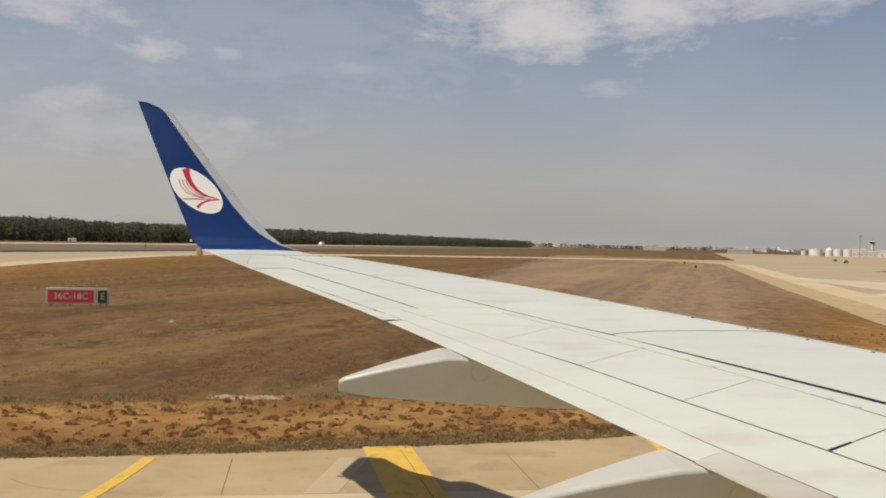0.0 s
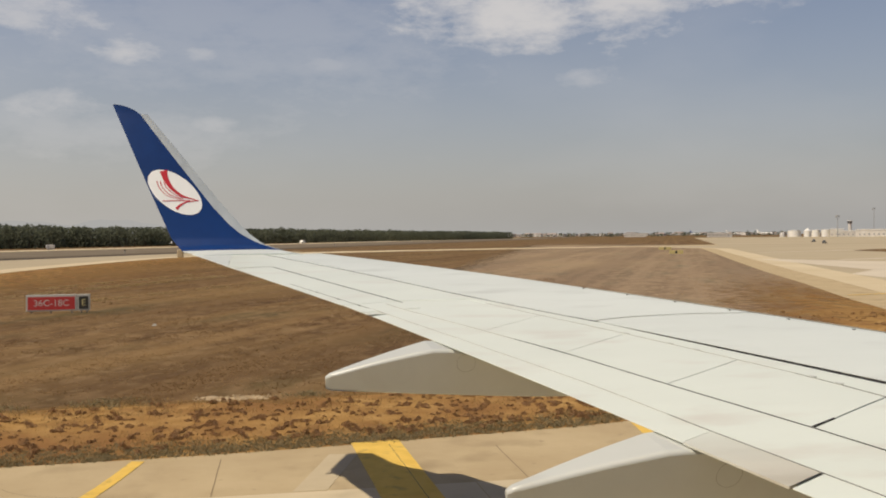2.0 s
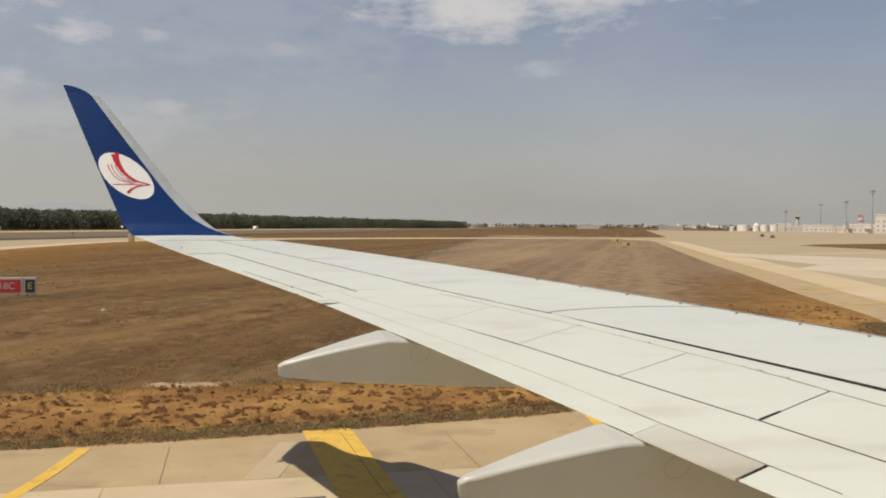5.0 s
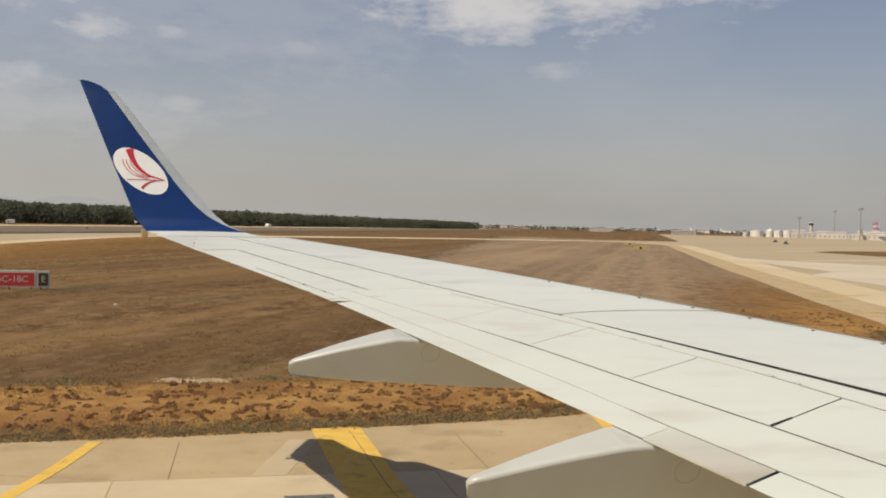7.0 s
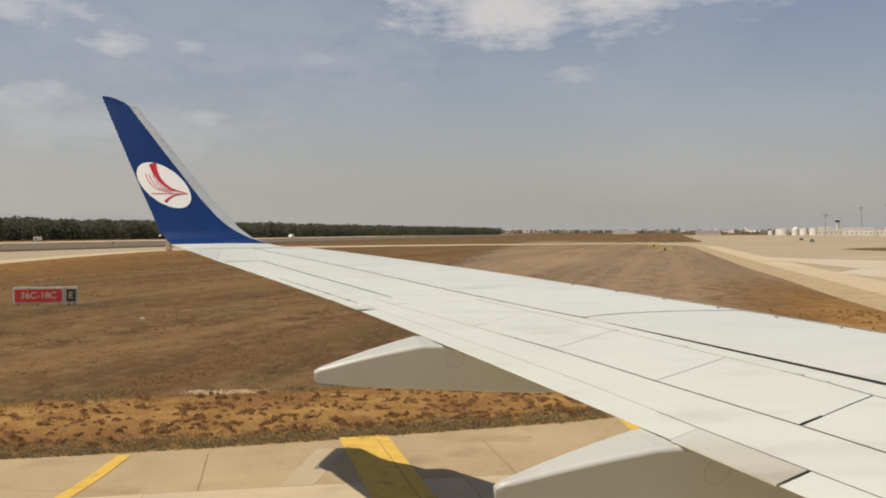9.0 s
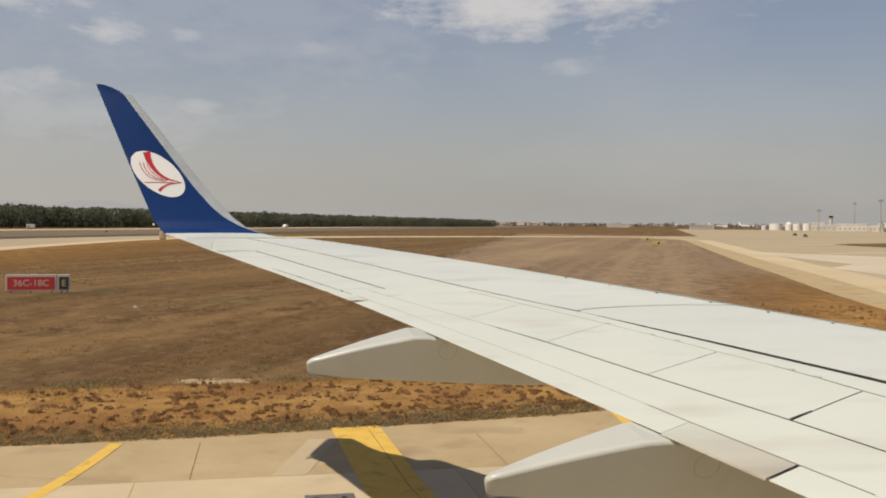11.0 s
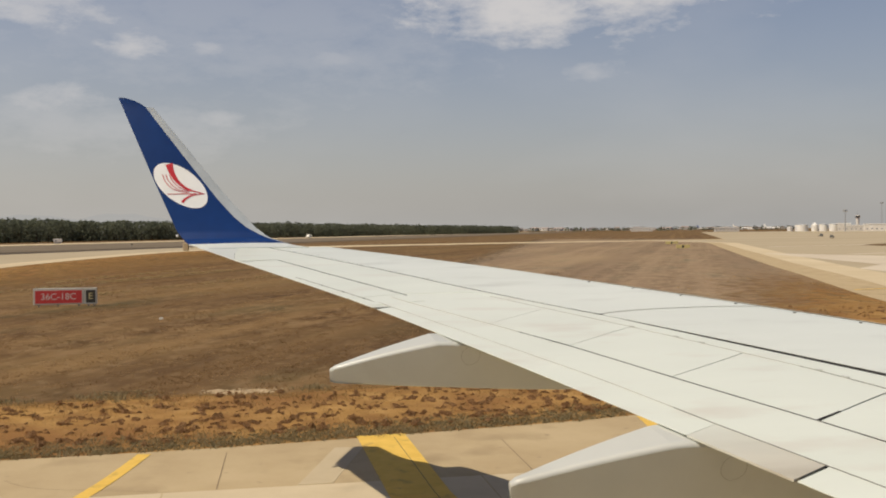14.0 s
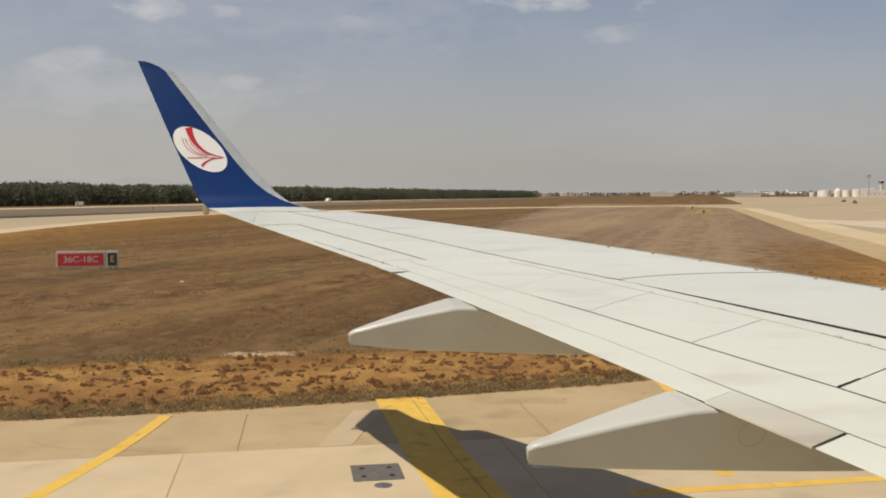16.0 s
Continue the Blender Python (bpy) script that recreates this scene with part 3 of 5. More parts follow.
def wing_top(s, e, lift=0.0):
    """A point on the wing's upper skin: s metres out from the centre line, e of the chord back from the leading edge."""
    c = chord(s)
    z = ROOT_Z + DIHEDRAL * s + (BEND * (s - 6) ** 2 if s > 6 else 0.0)
    nose = max(0.0, -e) / 0.02
    z -= 0.004 * c * nose ** 2.0
    return Vector((-s, -SWEEP * s - e * c, z + lift))


def wing_low(s, e):
    p = wing_top(s, e)
    c = chord(s)
    t = 0.36 * c * (0.2969 * math.sqrt(max(e, 0)) - 0.126 * e - 0.3516 * e * e + 0.2843 * e ** 3 - 0.1015 * e ** 4) + 0.02
    nose = max(0.0, -e) / 0.02
    return Vector((p.x, p.y, p.z + 0.004 * c * nose ** 2.0 - max(t, 0.004 * c * nose ** 2.0 + 0.004)))


def build_wing_core():
    bm = bmesh.new()
    es = [0.0, 0.012, 0.03, 0.06, 0.12, 0.2, 0.3, 0.45, 0.6, 0.75, 0.88, 0.985]
    rings = []
    for k in range(33):
        s = 1.6 + (16.55 - 1.6) * k / 32
        up = [wing_top(s, max(0.008, e), -0.040 * min(1.0, (1.0 - e) * 9 + 0.25)) for e in es]
        low = [wing_low(s, e) for e in es[:0:-1]]
        rings.append(up + low)
    loft(bm, rings)
    for f in bm.faces:
        f.material_index = 1 if f.normal.z < 0.1 else 0
    part("wing_box", bm, [GAP, PAINT_DARK], airliner, "dark structure under the wing skin")


build_wing_core()


def plate(name, s0, s1, e0, e1, mat, label="", slant=0.53, e_ref=0.57, ns=10, ne=4, thick=0.008, parent=None, lift=0.0):
    """A skin panel: from s0 to s1 along the span, from e0(s) to e1(s) along the chord, its side seams square to the hinge line."""
    f0 = e0 if callable(e0) else (lambda s: e0)
    f1 = e1 if callable(e1) else (lambda s: e1)
    bm = bmesh.new()
    top, low = [], []
    for i in range(ns + 1):
        su = s0 + (s1 - s0) * i / ns
        rt, rl = [], []
        for j in range(ne + 1):
            v = j / ne
            e = f0(su) + (f1(su) - f0(su)) * v
            s = su - (slant(su) if callable(slant) else slant) * (e - e_ref) * chord(su)
            e = f0(s) + (f1(s) - f0(s)) * v
            rt.append(bm.verts.new(wing_top(s, e, lift)))
            rl.append(bm.verts.new(wing_top(s, e, lift - thick)))
        top.append(rt)
        low.append(rl)
    for i in range(ns):
        for j in range(ne):
            bm.faces.new((top[i][j], top[i + 1][j], top[i + 1][j + 1], top[i][j + 1]))
            bm.faces.new((low[i][j], low[i][j + 1], low[i + 1][j + 1], low[i + 1][j]))
    for i in range(ns):
        bm.faces.new((top[i][0], low[i][0], low[i + 1][0], top[i + 1][0]))
        bm.faces.new((top[i][ne], top[i + 1][ne], low[i + 1][ne], low[i][ne]))
    for j in range(ne):
        bm.faces.new((top[0][j], top[0][j + 1], low[0][j + 1], low[0][j]))
        bm.faces.new((top[ns][j], low[ns][j], low[ns][j + 1], top[ns][j + 1]))
    bmesh.ops.recalc_face_normals(bm, faces=bm.faces)
    ob = part(name, bm, mat, parent or airliner, label)
    for p in ob.data.polygons:
        p.use_smooth = p.area > 0.004
    ob.data.set_sharp_from_angle(angle=radians(40))
    return ob


def lerp_line(*pairs):
    """A piecewise line e(s) through (s, e) pairs."""
    xs, ys = [p[0] for p in pairs], [p[1] for p in pairs]
    return lambda s: float(np.interp(s, xs, ys))


FRONT = lerp_line((4, 0.472), (6.8, 0.475), (8.3, 0.495), (9.5, 0.506), (10.0, 0.527), (11.3, 0.545), (14.3, 0.52), (16.6, 0.50))
HINGE = lerp_line((4, 0.572), (6.5, 0.568), (7.3, 0.553), (8.9, 0.56), (9.8, 0.573), (10.8, 0.585))
SPOIL = lerp_line((4, 0.79), (6.2, 0.80), (7.2, 0.812), (8.3, 0.818), (9.1, 0.838), (10.4, 0.871))
FLAPL = lerp_line((4, 0.93), (6.3, 0.935), (7.3, 0.928), (8.5, 0.938), (10.0, 0.95))
TEL = lerp_line((4, 1.0), (10.2, 1.0), (11, 1.008), (13.2, 1.034), (14.5, 1.042), (16.6, 1.036))
AILER = lerp_line((10, 0.809), (11, 0.811), (12.6, 0.822), (14.6, 0.816))


def less(f, d):
    return lambda s: f(s) - d / chord(s)


SLOT = lerp_line((6.5, 0.010), (8.5, 0.008), (10.2, 0.0045))
NOSE = lerp_line((4, -0.022), (11.5, -0.022), (13.5, -0.004), (18, 0.004))
WIDE = lerp_line((5.5, 0.072), (6.8, 0.066), (8.0, 0.056), (9.0, 0.034), (9.45, 0.012))
plate("leading_edge_skin", 1.9, 9.66, NOSE, lambda s: FRONT(s) - WIDE(s) / chord(s), PAINT_SKY_TINT, "white leading edge skin, tinted for the sky's cool reflection", slant=-0.05, e_ref=0.5, ns=16, ne=16)
plate("leading_edge_skin", 9.662, 16.5, NOSE, less(FRONT, 0.007), PAINT_SKY_TINT, "white leading edge skin, tinted for the sky's cool reflection", slant=-0.05, e_ref=0.5, ns=20, ne=16)
plate("leading_edge_lip", 1.9, 11.6, -0.0225, -0.0135, LIP, "thin bare grey lip of the leading edge", slant=0, ns=16, ne=3, thick=0.004, lift=0.003)
plate("mid_skin", 1.9, 10.9, lambda s: FRONT(s) + 0.55 * WIDE(s) / chord(s), less(HINGE, 0.007), PAINT_WHITE, "", ns=16, ne=2)
plate("mid_skin", 10.91, 14.35, less(FRONT, -0.008), less(AILER, 0.008), PAINT_WHITE, "", slant=0, ns=10, ne=4)
TIP_ARC = lerp_line((14.45, 1.0), (14.6, 0.99), (15.4, 0.885), (16.1, 0.76), (16.6, 0.66))
plate("tip_skin", 14.36, 16.6, less(FRONT, -0.008), lambda s: min(TEL(s), TIP_ARC(s) + 0.03), PAINT_WHITE, "", slant=0, ns=14, ne=6)
plate("tip_cap", 14.5, 16.6, lambda s: min(TEL(s) - 0.01, TIP_ARC(s) + 0.032), TEL, PAINT_TIP, "bluish-grey painted corner of the wing tip", slant=0, ns=14, ne=4)
for a, b in ((2.0, 6.720), (6.732, 7.792), (7.800, 8.848), (8.855, 9.843), (9.849, 10.88)):
    plate("spoiler", a, b, less(HINGE, -0.007), lambda s: SPOIL(s) - SLOT(s) / chord(s), PAINT_WHITE, "", slant=lambda s: 0.505 + 0.061 * (max(s, 6.0) - 6.725), e_ref=0.575, ns=6, ne=3)
plate("rear_skin", 2.6, 10.95, lambda s: SPOIL(s) + SLOT(s) / chord(s), less(FLAPL, 0.004), PAINT_WHITE, "", ns=18, ne=2)
plate("inboard_flap", 2.6, 6.392, less(FLAPL, -0.004), 1.0, PAINT_WHITE, "", ns=6, ne=2, thick=0.005)
flap = plate("outboard_flap", 7.053, 10.75, less(FLAPL, -0.004), 1.0, PAINT_WHITE, "", ns=10, ne=2, thick=0.005)
plate("flap_end", 6.412, 7.05, less(FLAPL, -0.004), 1.0, BARE, "bare dull metal end of the flap", ns=4, ne=2, thick=0.012)
aileron = plate("aileron", 10.9, 14.34, less(AILER, -0.008), TEL, PAINT_WHITE, "", slant=0.3, e_ref=0.8, ns=12, ne=4, thick=0.005)
plate("seam_backing", 14.0, 14.6, 0.80, less(TEL, 0.004), PAINT_WHITE, "", slant=0, ns=4, ne=4, lift=-0.004, thick=0.006)
plate("seam_backing", 10.15, 11.3, 0.55, 0.998, PAINT_WHITE, "", slant=0, ns=4, ne=4, lift=-0.004, thick=0.006)
plate("rear_corner_skin", 10.44, 10.885, less(AILER, 0.0), 1.0, PAINT_WHITE, "", slant=0.3, e_ref=0.8, ns=2, ne=2)


def sealant(name, line, s0, s1, width, mat=None, label="dark sealant line"):
    plate(name, s0, s1, lambda s: line(s) - width / 2 / chord(s), lambda s: line(s) + width / 2 / chord(s), mat or SEALANT, label, slant=0, ns=14, ne=1, thick=0.004, lift=0.0025)


plate("seam_filler", 1.9, 9.5, lambda s: FRONT(s) - WIDE(s) / chord(s), lambda s: FRONT(s) + 0.55 * WIDE(s) / chord(s), GAP, "black filler in the wide seam", slant=0, ns=16, ne=1, thick=0.004, lift=-0.004)
plate("seam_wedge", 6.718, 6.734, 0.735, 0.797, GAP, "black gap at the corner of the spoiler", slant=lambda s: 0.505 + 0.061 * (max(s, 6.0) - 6.725), e_ref=0.575, ns=2, ne=1, thick=0.004, lift=0.0015)


def arc_seam(points, width):
    """A thin curved seam over the skin through (span, chord share) points."""
    bm = bmesh.new()
    line = smooth_line(points, 6)
    prev = None
    for i, (s, e) in enumerate(line):
        p = wing_top(s, e, 0.002)
        a, b = wing_top(*line[max(0, i - 1)]), wing_top(*line[min(len(line) - 1, i + 1)])
        side = (b - a).cross(Vector((0, 0, 1))).normalized() * width / 2
        pair = [bm.verts.new(p + side), bm.verts.new(p - side)]
        if prev:
            bm.faces.new((prev[0], prev[1], pair[1], pair[0]))
        prev = pair
    bmesh.ops.recalc_face_normals(bm, faces=bm.faces)
    part("skin_seam", bm, SEAM, airliner, "thin curved seam in the skin")


arc_seam([(9.46, 0.508), (9.54, 0.47), (9.64, 0.37), (9.69, 0.28), (9.72, 0.19), (9.72, 0.105), (9.69, 0.03), (9.67, -0.004)], 0.018)
sealant("seam_sealant", FRONT, 9.45, 16.35, 0.011, GAP)
sealant("seam_sealant", AILER, 10.78, 14.25, 0.010, GAP)
arc_seam([(14.33, 0.818), (14.26, 0.92), (14.17, 1.03)], 0.06)
TAB = lerp_line((10.4, 0.955), (11.7, 0.977), (12.4, 0.988))
sealant("tab_seam", TAB, 10.45, 12.35, 0.007, SEAM, "thin grey tab seam")
sealant("seam_sealant", SPOIL, 8.0, 8.8, 0.006)
sealant("spoiler_seam", SPOIL, 8.8, 10.7, 0.011, SEAM_PALE, "faint grey seam behind the spoiler")
sealant("seam_sealant", SPOIL, 3.0, 8.0, 0.009)
sealant("hinge_seam", HINGE, 3.0, 10.6, 0.006, SEAM_PALE, "thin grey hinge seam")
sealant("hinge_seam", HINGE, 3.0, 7.4, 0.010, SEAM, "thin dark hinge seam")
sealant("flap_seam", FLAPL, 6.6, 10.4, 0.004, SEAM_PALE, "thin grey flap seam")
sealant("flap_seam", FLAPL, 5.2, 6.6, 0.008, SEAM, "thin dark flap seam")


# flap track fairings
def build_fairing(x_in, x_out, tip_x, tip_y, tip_z, te_y, te_z, length, ring_y, ring_z):
    """Flat-sided, flat-topped shell: a blunt tip behind the wing, widening to x_in..x_out under the trailing edge."""
    root = thing("flap_fairing", (0, 0, 0), "", "")
    root.parent = airliner
    bm = bmesh.new()
    rings = []
    n = 30
    span = te_y - tip_y

    def sides(u):
        w = min(1.0, u / span)
        return tip_x + 0.03 + (x_in - tip_x - 0.03) * w ** 0.9, tip_x - 0.03 + (x_out - tip_x + 0.03) * w ** 0.9

    def heights(u):
        xi, xo = sides(u)
        w = u / span
        top = tip_z + (te_z - tip_z) * (w + 0.06 * math.sin(math.pi * min(w, 1.0)))
        xm = (xi + xo) / 2
        e_at = (SWEEP * xm - tip_y - u) / chord(-xm)
        if e_at < 1.0:
            top = min(top, wing_low(-xm, max(e_at, 0.05)).z - 0.006)
        low = tip_z - 0.115 - 0.13 * math.sin(min(1.0, u / 2.4) * math.pi / 2) + 0.10 * max(0.0, u - 1.6) ** 1.6
        return top, min(low, top - 0.03)

    for k in range(n + 1):
        u = length * (k / n) ** 1.3
        y = tip_y + u
        xi, xo = sides(u)
        w = u / span
        top, low = heights(u)
        r = min(0.028, (top - low) * 0.3, (xi - xo) * 0.3)
        if k == 0:
            top, low, xi, xo = top - 0.012, low + 0.012, xi - 0.008, xo + 0.008
        ring = []
        lean = min(0.34 * (top - low), 0.36 * (xi - xo))
        rise = 0.034 * min(1.0, w)
        for cx, cz, a0 in ((xi - r, top - r, 0), (xo + r, top + rise - r, 90), (xo + r + lean, low + r, 180), (xi - r - lean, low + r, 270)):
            for j in range(4):
                a = radians(a0 + 30 * j)
                z = cz + r * math.sin(a)
                ring.append((cx + r * math.cos(a), y + 0.42 * min(1.0, w) ** 2 * (top - z), z))
        rings.append(ring)
    loft(bm, rings)
    body = part("fairing_shell", bm, PAINT_GREY, root, "", True)
    for i, p in enumerate(body.data.polygons):
        p.use_smooth = i < 16 * n and i % 16 not in (3, 7, 11, 15)
    # round inspection seam on the cabin side
    bm = bmesh.new()
    xi, _ = sides(ring_y - tip_y)
    for i in range(30):
        quad = []
        for j, rr in ((i, 0.070), (i, 0.0722), (i + 1, 0.0722), (i + 1, 0.070)):
            a = 2 * math.pi * j / 30
            y = ring_y + rr * math.cos(a)
            zz = ring_z + rr * math.sin(a)
            top, low = heights(y - tip_y)
            xi, xo = sides(y - tip_y)
            fall = min(0.34 * (top - low), 0.36 * (xi - xo)) * max(0.0, top - 0.028 - zz) / max(0.05, top - low - 0.056)
            quad.append(bm.verts.new((xi - fall + 0.004, y, zz)))
        bm.faces.new(quad)
    part("inspection_seam", bm, SEAM_RING, root, "thin grey round seam")
    return root


build_fairing(-8.56, -8.90, -8.76, -9.22, 2.955, -8.40, 3.150, 3.3, -8.17, 3.03)
build_fairing(-6.05, -6.39, -6.21, -8.48, 2.715, -7.60, 2.905, 3.0, -7.32, 2.745)


def build_fasteners():
    """Dark screw heads along the leading edge."""
    for s in (7.15, 7.7, 8.24, 8.77, 9.31, 9.85, 10.41, 10.95, 11.5):
        bm = bmesh.new()
        p = wing_top(s, 0.03)
        tube(bm, p.x, p.y, p.z - 0.004, p.z + 0.006, 0.016, 0.013, 10)
        part("fastener", bm, GAP, airliner, "dark round fastener")
    for s in (6.2, 7.1, 7.3, 8.22, 8.46, 8.9):
        bm = bmesh.new()
        p = wing_top(s, HINGE(s) - 0.006)
        box(bm, p.x - 0.035, p.x + 0.035, p.y - 0.012, p.y + 0.012, p.z - 0.004, p.z + 0.005, 0.002)
        part("hinge_cover", bm, PAINT_GREY, airliner)


    for line, spans in ((AILER, (11.1, 11.65, 12.05, 12.72, 13.3)), (TAB, (10.65, 11.1, 11.62))):
        for s in spans:
            bm = bmesh.new()
            p = wing_top(s, line(s))
            box(bm, p.x - 0.03, p.x + 0.03, p.y - 0.009, p.y + 0.009, p.z - 0.004, p.z + 0.005, 0.002)
            part("hinge_bolt", bm, GAP, airliner, "dark hinge bolt in the seam")


build_fasteners()

# winglet: sections along a bent line that leaves the wing tip and rises
W0 = [(16.3, 3.732), (16.6, 3.752), (16.85, 3.79), (17.02, 3.87), (17.10, 3.98), (17.16, 4.12), (17.24, 4.33), (17.36, 4.68), (17.58, 5.28), (17.78, 5.83), (17.885, 6.10), (17.90, 6.15), (17.912, 6.185), (17.915, 6.195)]
LE_Y = lerp_line((3.73, -9.02), (3.752, -9.2), (3.79, -9.38), (3.88, -9.64), (4.05, -9.86), (4.27, -10.06), (4.54, -10.30), (4.85, -10.55), (5.46, -11.03), (6.03, -11.49), (6.06, -11.52), (6.10, -11.60), (6.15, -11.74), (6.185, -11.88), (6.195, -11.97))
TE_Y = lerp_line((3.73, -10.52), (3.752, -10.68), (3.79, -10.88), (3.88, -10.98), (4.0, -11.08), (4.84, -11.46), (6.2, -12.05))


def winglet_point(k, v, out=0.0):
    """k along the bent line (float), v from leading edge to trailing edge, out: metres towards the cabin side."""
    i = min(int(k), len(W0) - 2)
    a, b = Vector(W0[i]), Vector(W0[i + 1])
    p = a.lerp(b, k - i)
    ta = Vector(W0[min(i + 1, len(W0) - 1)]) - Vector(W0[max(i - 1, 0)]) if k - i < 0.5 else Vector(W0[min(i + 2, len(W0) - 1)]) - Vector(W0[i])
    t = ta.normalized()
    n = Vector((-t.y, t.x))
    y = LE_Y(p.y) + (TE_Y(p.y) - LE_Y(p.y)) * v
    q = p + n * out
    return Vector((-q.x, y, q.y))


def build_winglet():
    root = thing("winglet", (0, 0, 0), "", "")
    root.parent = airliner
    vs_ = [0.0, 0.02, 0.06, 0.12, 0.25, 0.45, 0.7, 0.9, 1.0]

    def half(v):
        return 0.012 + 0.055 * math.sqrt(max(v, 0)) * (1 - v) * 1.4

    K = len(W0) - 1
    ks = [i / 4 for i in range(4 * K + 1)]

    def edge(k):
        i = min(int(k), K - 1)
        z = Vector(W0[i]).lerp(Vector(W0[i + 1]), k - i).y
        return float(np.interp(z, [3.75, 3.88, 4.0, 4.2, 4.5, 4.85, 5.46, 6.1], [0.0, 0.04, 0.10, 0.16, 0.18, 0.185, 0.22, 0.25]))

    for name, lo, hi, mat, label in (("winglet_skin", 1, 0, BLUE, "deep blue painted winglet skin"), ("winglet_leading_edge", 0, 1, EDGE, "pale grey leading edge")):
        bm = bmesh.new()
        rings = []
        for k in ks:
            e = edge(k)
            rng = [e + (1 - e) * v for v in vs_] if lo else [e * v for v in (0.0, 0.2, 0.5, 0.8, 1.0)]
            if lo:
                ring = [winglet_point(k, v, half(v) * 0.5) for v in rng] + [winglet_point(k, v, -half(v)) for v in rng[::-1]]
            else:
                ring = [winglet_point(k, v, half(v) * 0.5 + 0.005) for v in rng] + [winglet_point(k, v, -half(v) - 0.005) for v in rng[::-1]]
            rings.append(ring)
        rings = rings[8:] if lo else rings[7:-13]
        loft(bm, rings)
        ob = part(name, bm, mat, root, label, True)
        ob.data.set_sharp_from_angle(angle=radians(50))
    bm = bmesh.new()
    loft(bm, [[winglet_point(k, v, half(v) * 0.5) for v in vs_] + [winglet_point(k, v, -half(v)) for v in vs_[::-1]] for k in ks[:9]])
    ob = part("winglet_root", bm, PAINT_TIP, root, "bluish-grey curved wing tip", True)
    ob.data.set_sharp_from_angle(angle=radians(50))
    return root


winglet = build_winglet()


def on_winglet(y, z, out):
    """The point of the winglet's cabin side at that y and height."""
    zs = [p[1] for p in W0]
    s = float(np.interp(z, zs, [p[0] for p in W0]))
    v = (y - LE_Y(z)) / (TE_Y(z) - LE_Y(z))
    h = (0.012 + 0.055 * math.sqrt(max(v, 0)) * (1 - v) * 1.4) * 0.5
    return Vector((-s + (h + out) * 0.94, y, z + (h + out) * 0.34))


def build_emblem():
    bm = bmesh.new()
    rings = 7
    n = 48
    grid = []
    for r in range(1, rings + 1):
        ring = []
        for i in range(n):
            a = 2 * math.pi * i / n
            k = r / rings
            y = -11.035 + 0.425 * k * math.cos(a)
            z = 4.73 - 0.37 * k * (0.565 * math.cos(a) + 0.825 * math.sin(a))
            ring.append(bm.verts.new(on_winglet(y, z, 0.004)))
        grid.append(ring)
    c = bm.verts.new(on_winglet(-11.035, 4.73, 0.004))
    for i in range(n):
        j = (i + 1) % n
        bm.faces.new((c, grid[0][i], grid[0][j]))
        for a, b in zip(grid, grid[1:]):
            bm.faces.new((a[i], b[i], b[j], a[j]))
    bmesh.ops.recalc_face_normals(bm, faces=bm.faces)
    emblem = part("emblem_oval", bm, DECAL_WHITE, winglet, "white oval painted emblem field")

    def ribbon(pts, w0, w1):
        """A curved red stroke; points in metres of (y, z) from the oval's middle."""
        bm = bmesh.new()
        line = smooth_line([(y, z) for y, z in pts], 8)
        n_ = len(line) - 1
        prev = None
        for i, p in enumerate(line):
            a, b = Vector(line[max(0, i - 1)]), Vector(line[min(n_, i + 1)])
            t = (b - a).normalized()
            w = (w0 + (w1 - w0) * (i / n_) ** 0.75) / 2
            pair = [bm.verts.new(on_winglet(-11.035 + p[0] + s * t.y * w, 4.73 + p[1] - s * t.x * w, 0.009)) for s in (1, -1)]
            if prev:
                bm.faces.new((prev[0], pair[0], pair[1], prev[1]))
            prev = pair
        bmesh.ops.recalc_face_normals(bm, faces=bm.faces)
        part("emblem_stroke", bm, DECAL_RED, emblem)

    ribbon([(-0.185, 0.352), (-0.145, 0.22), (-0.045, 0.06), (0.12, -0.065), (0.37, -0.14)], 0.125, 0.006)
    ribbon([(-0.175, 0.17), (-0.13, 0.075), (-0.01, -0.035), (0.16, -0.10)], 0.014, 0.007)
    ribbon([(-0.23, 0.175), (-0.185, 0.065), (-0.06, -0.05), (0.14, -0.112)], 0.014, 0.007)
    ribbon([(-0.285, 0.18), (-0.235, 0.06), (-0.11, -0.06), (0.11, -0.124)], 0.014, 0.007)
    ribbon([(-0.20, -0.14), (0.0, -0.138), (0.24, -0.14)], 0.010, 0.012)
    ribbon([(0.03, -0.275), (0.085, -0.215), (0.19, -0.162), (0.37, -0.14)], 0.050, 0.008)


build_emblem()


def build_tip_lights():
    bm = bmesh.new()
    box(bm, -17.02, -16.94, -10.98, -10.885, 3.695, 3.825, 0.02)
    part("tail_light", bm, TIP_GLASS, airliner, "small brown glass position light at the wing tip")
    bm = bmesh.new()
    bmesh.ops.create_uvsphere(bm, u_segments=10, v_segments=6, radius=0.02)
    bmesh.ops.translate(bm, verts=bm.verts, vec=(-17.06, -11.07, 3.93))
    part("strobe_light", bm, LAMP, airliner, "small clear strobe light")


build_tip_lights()


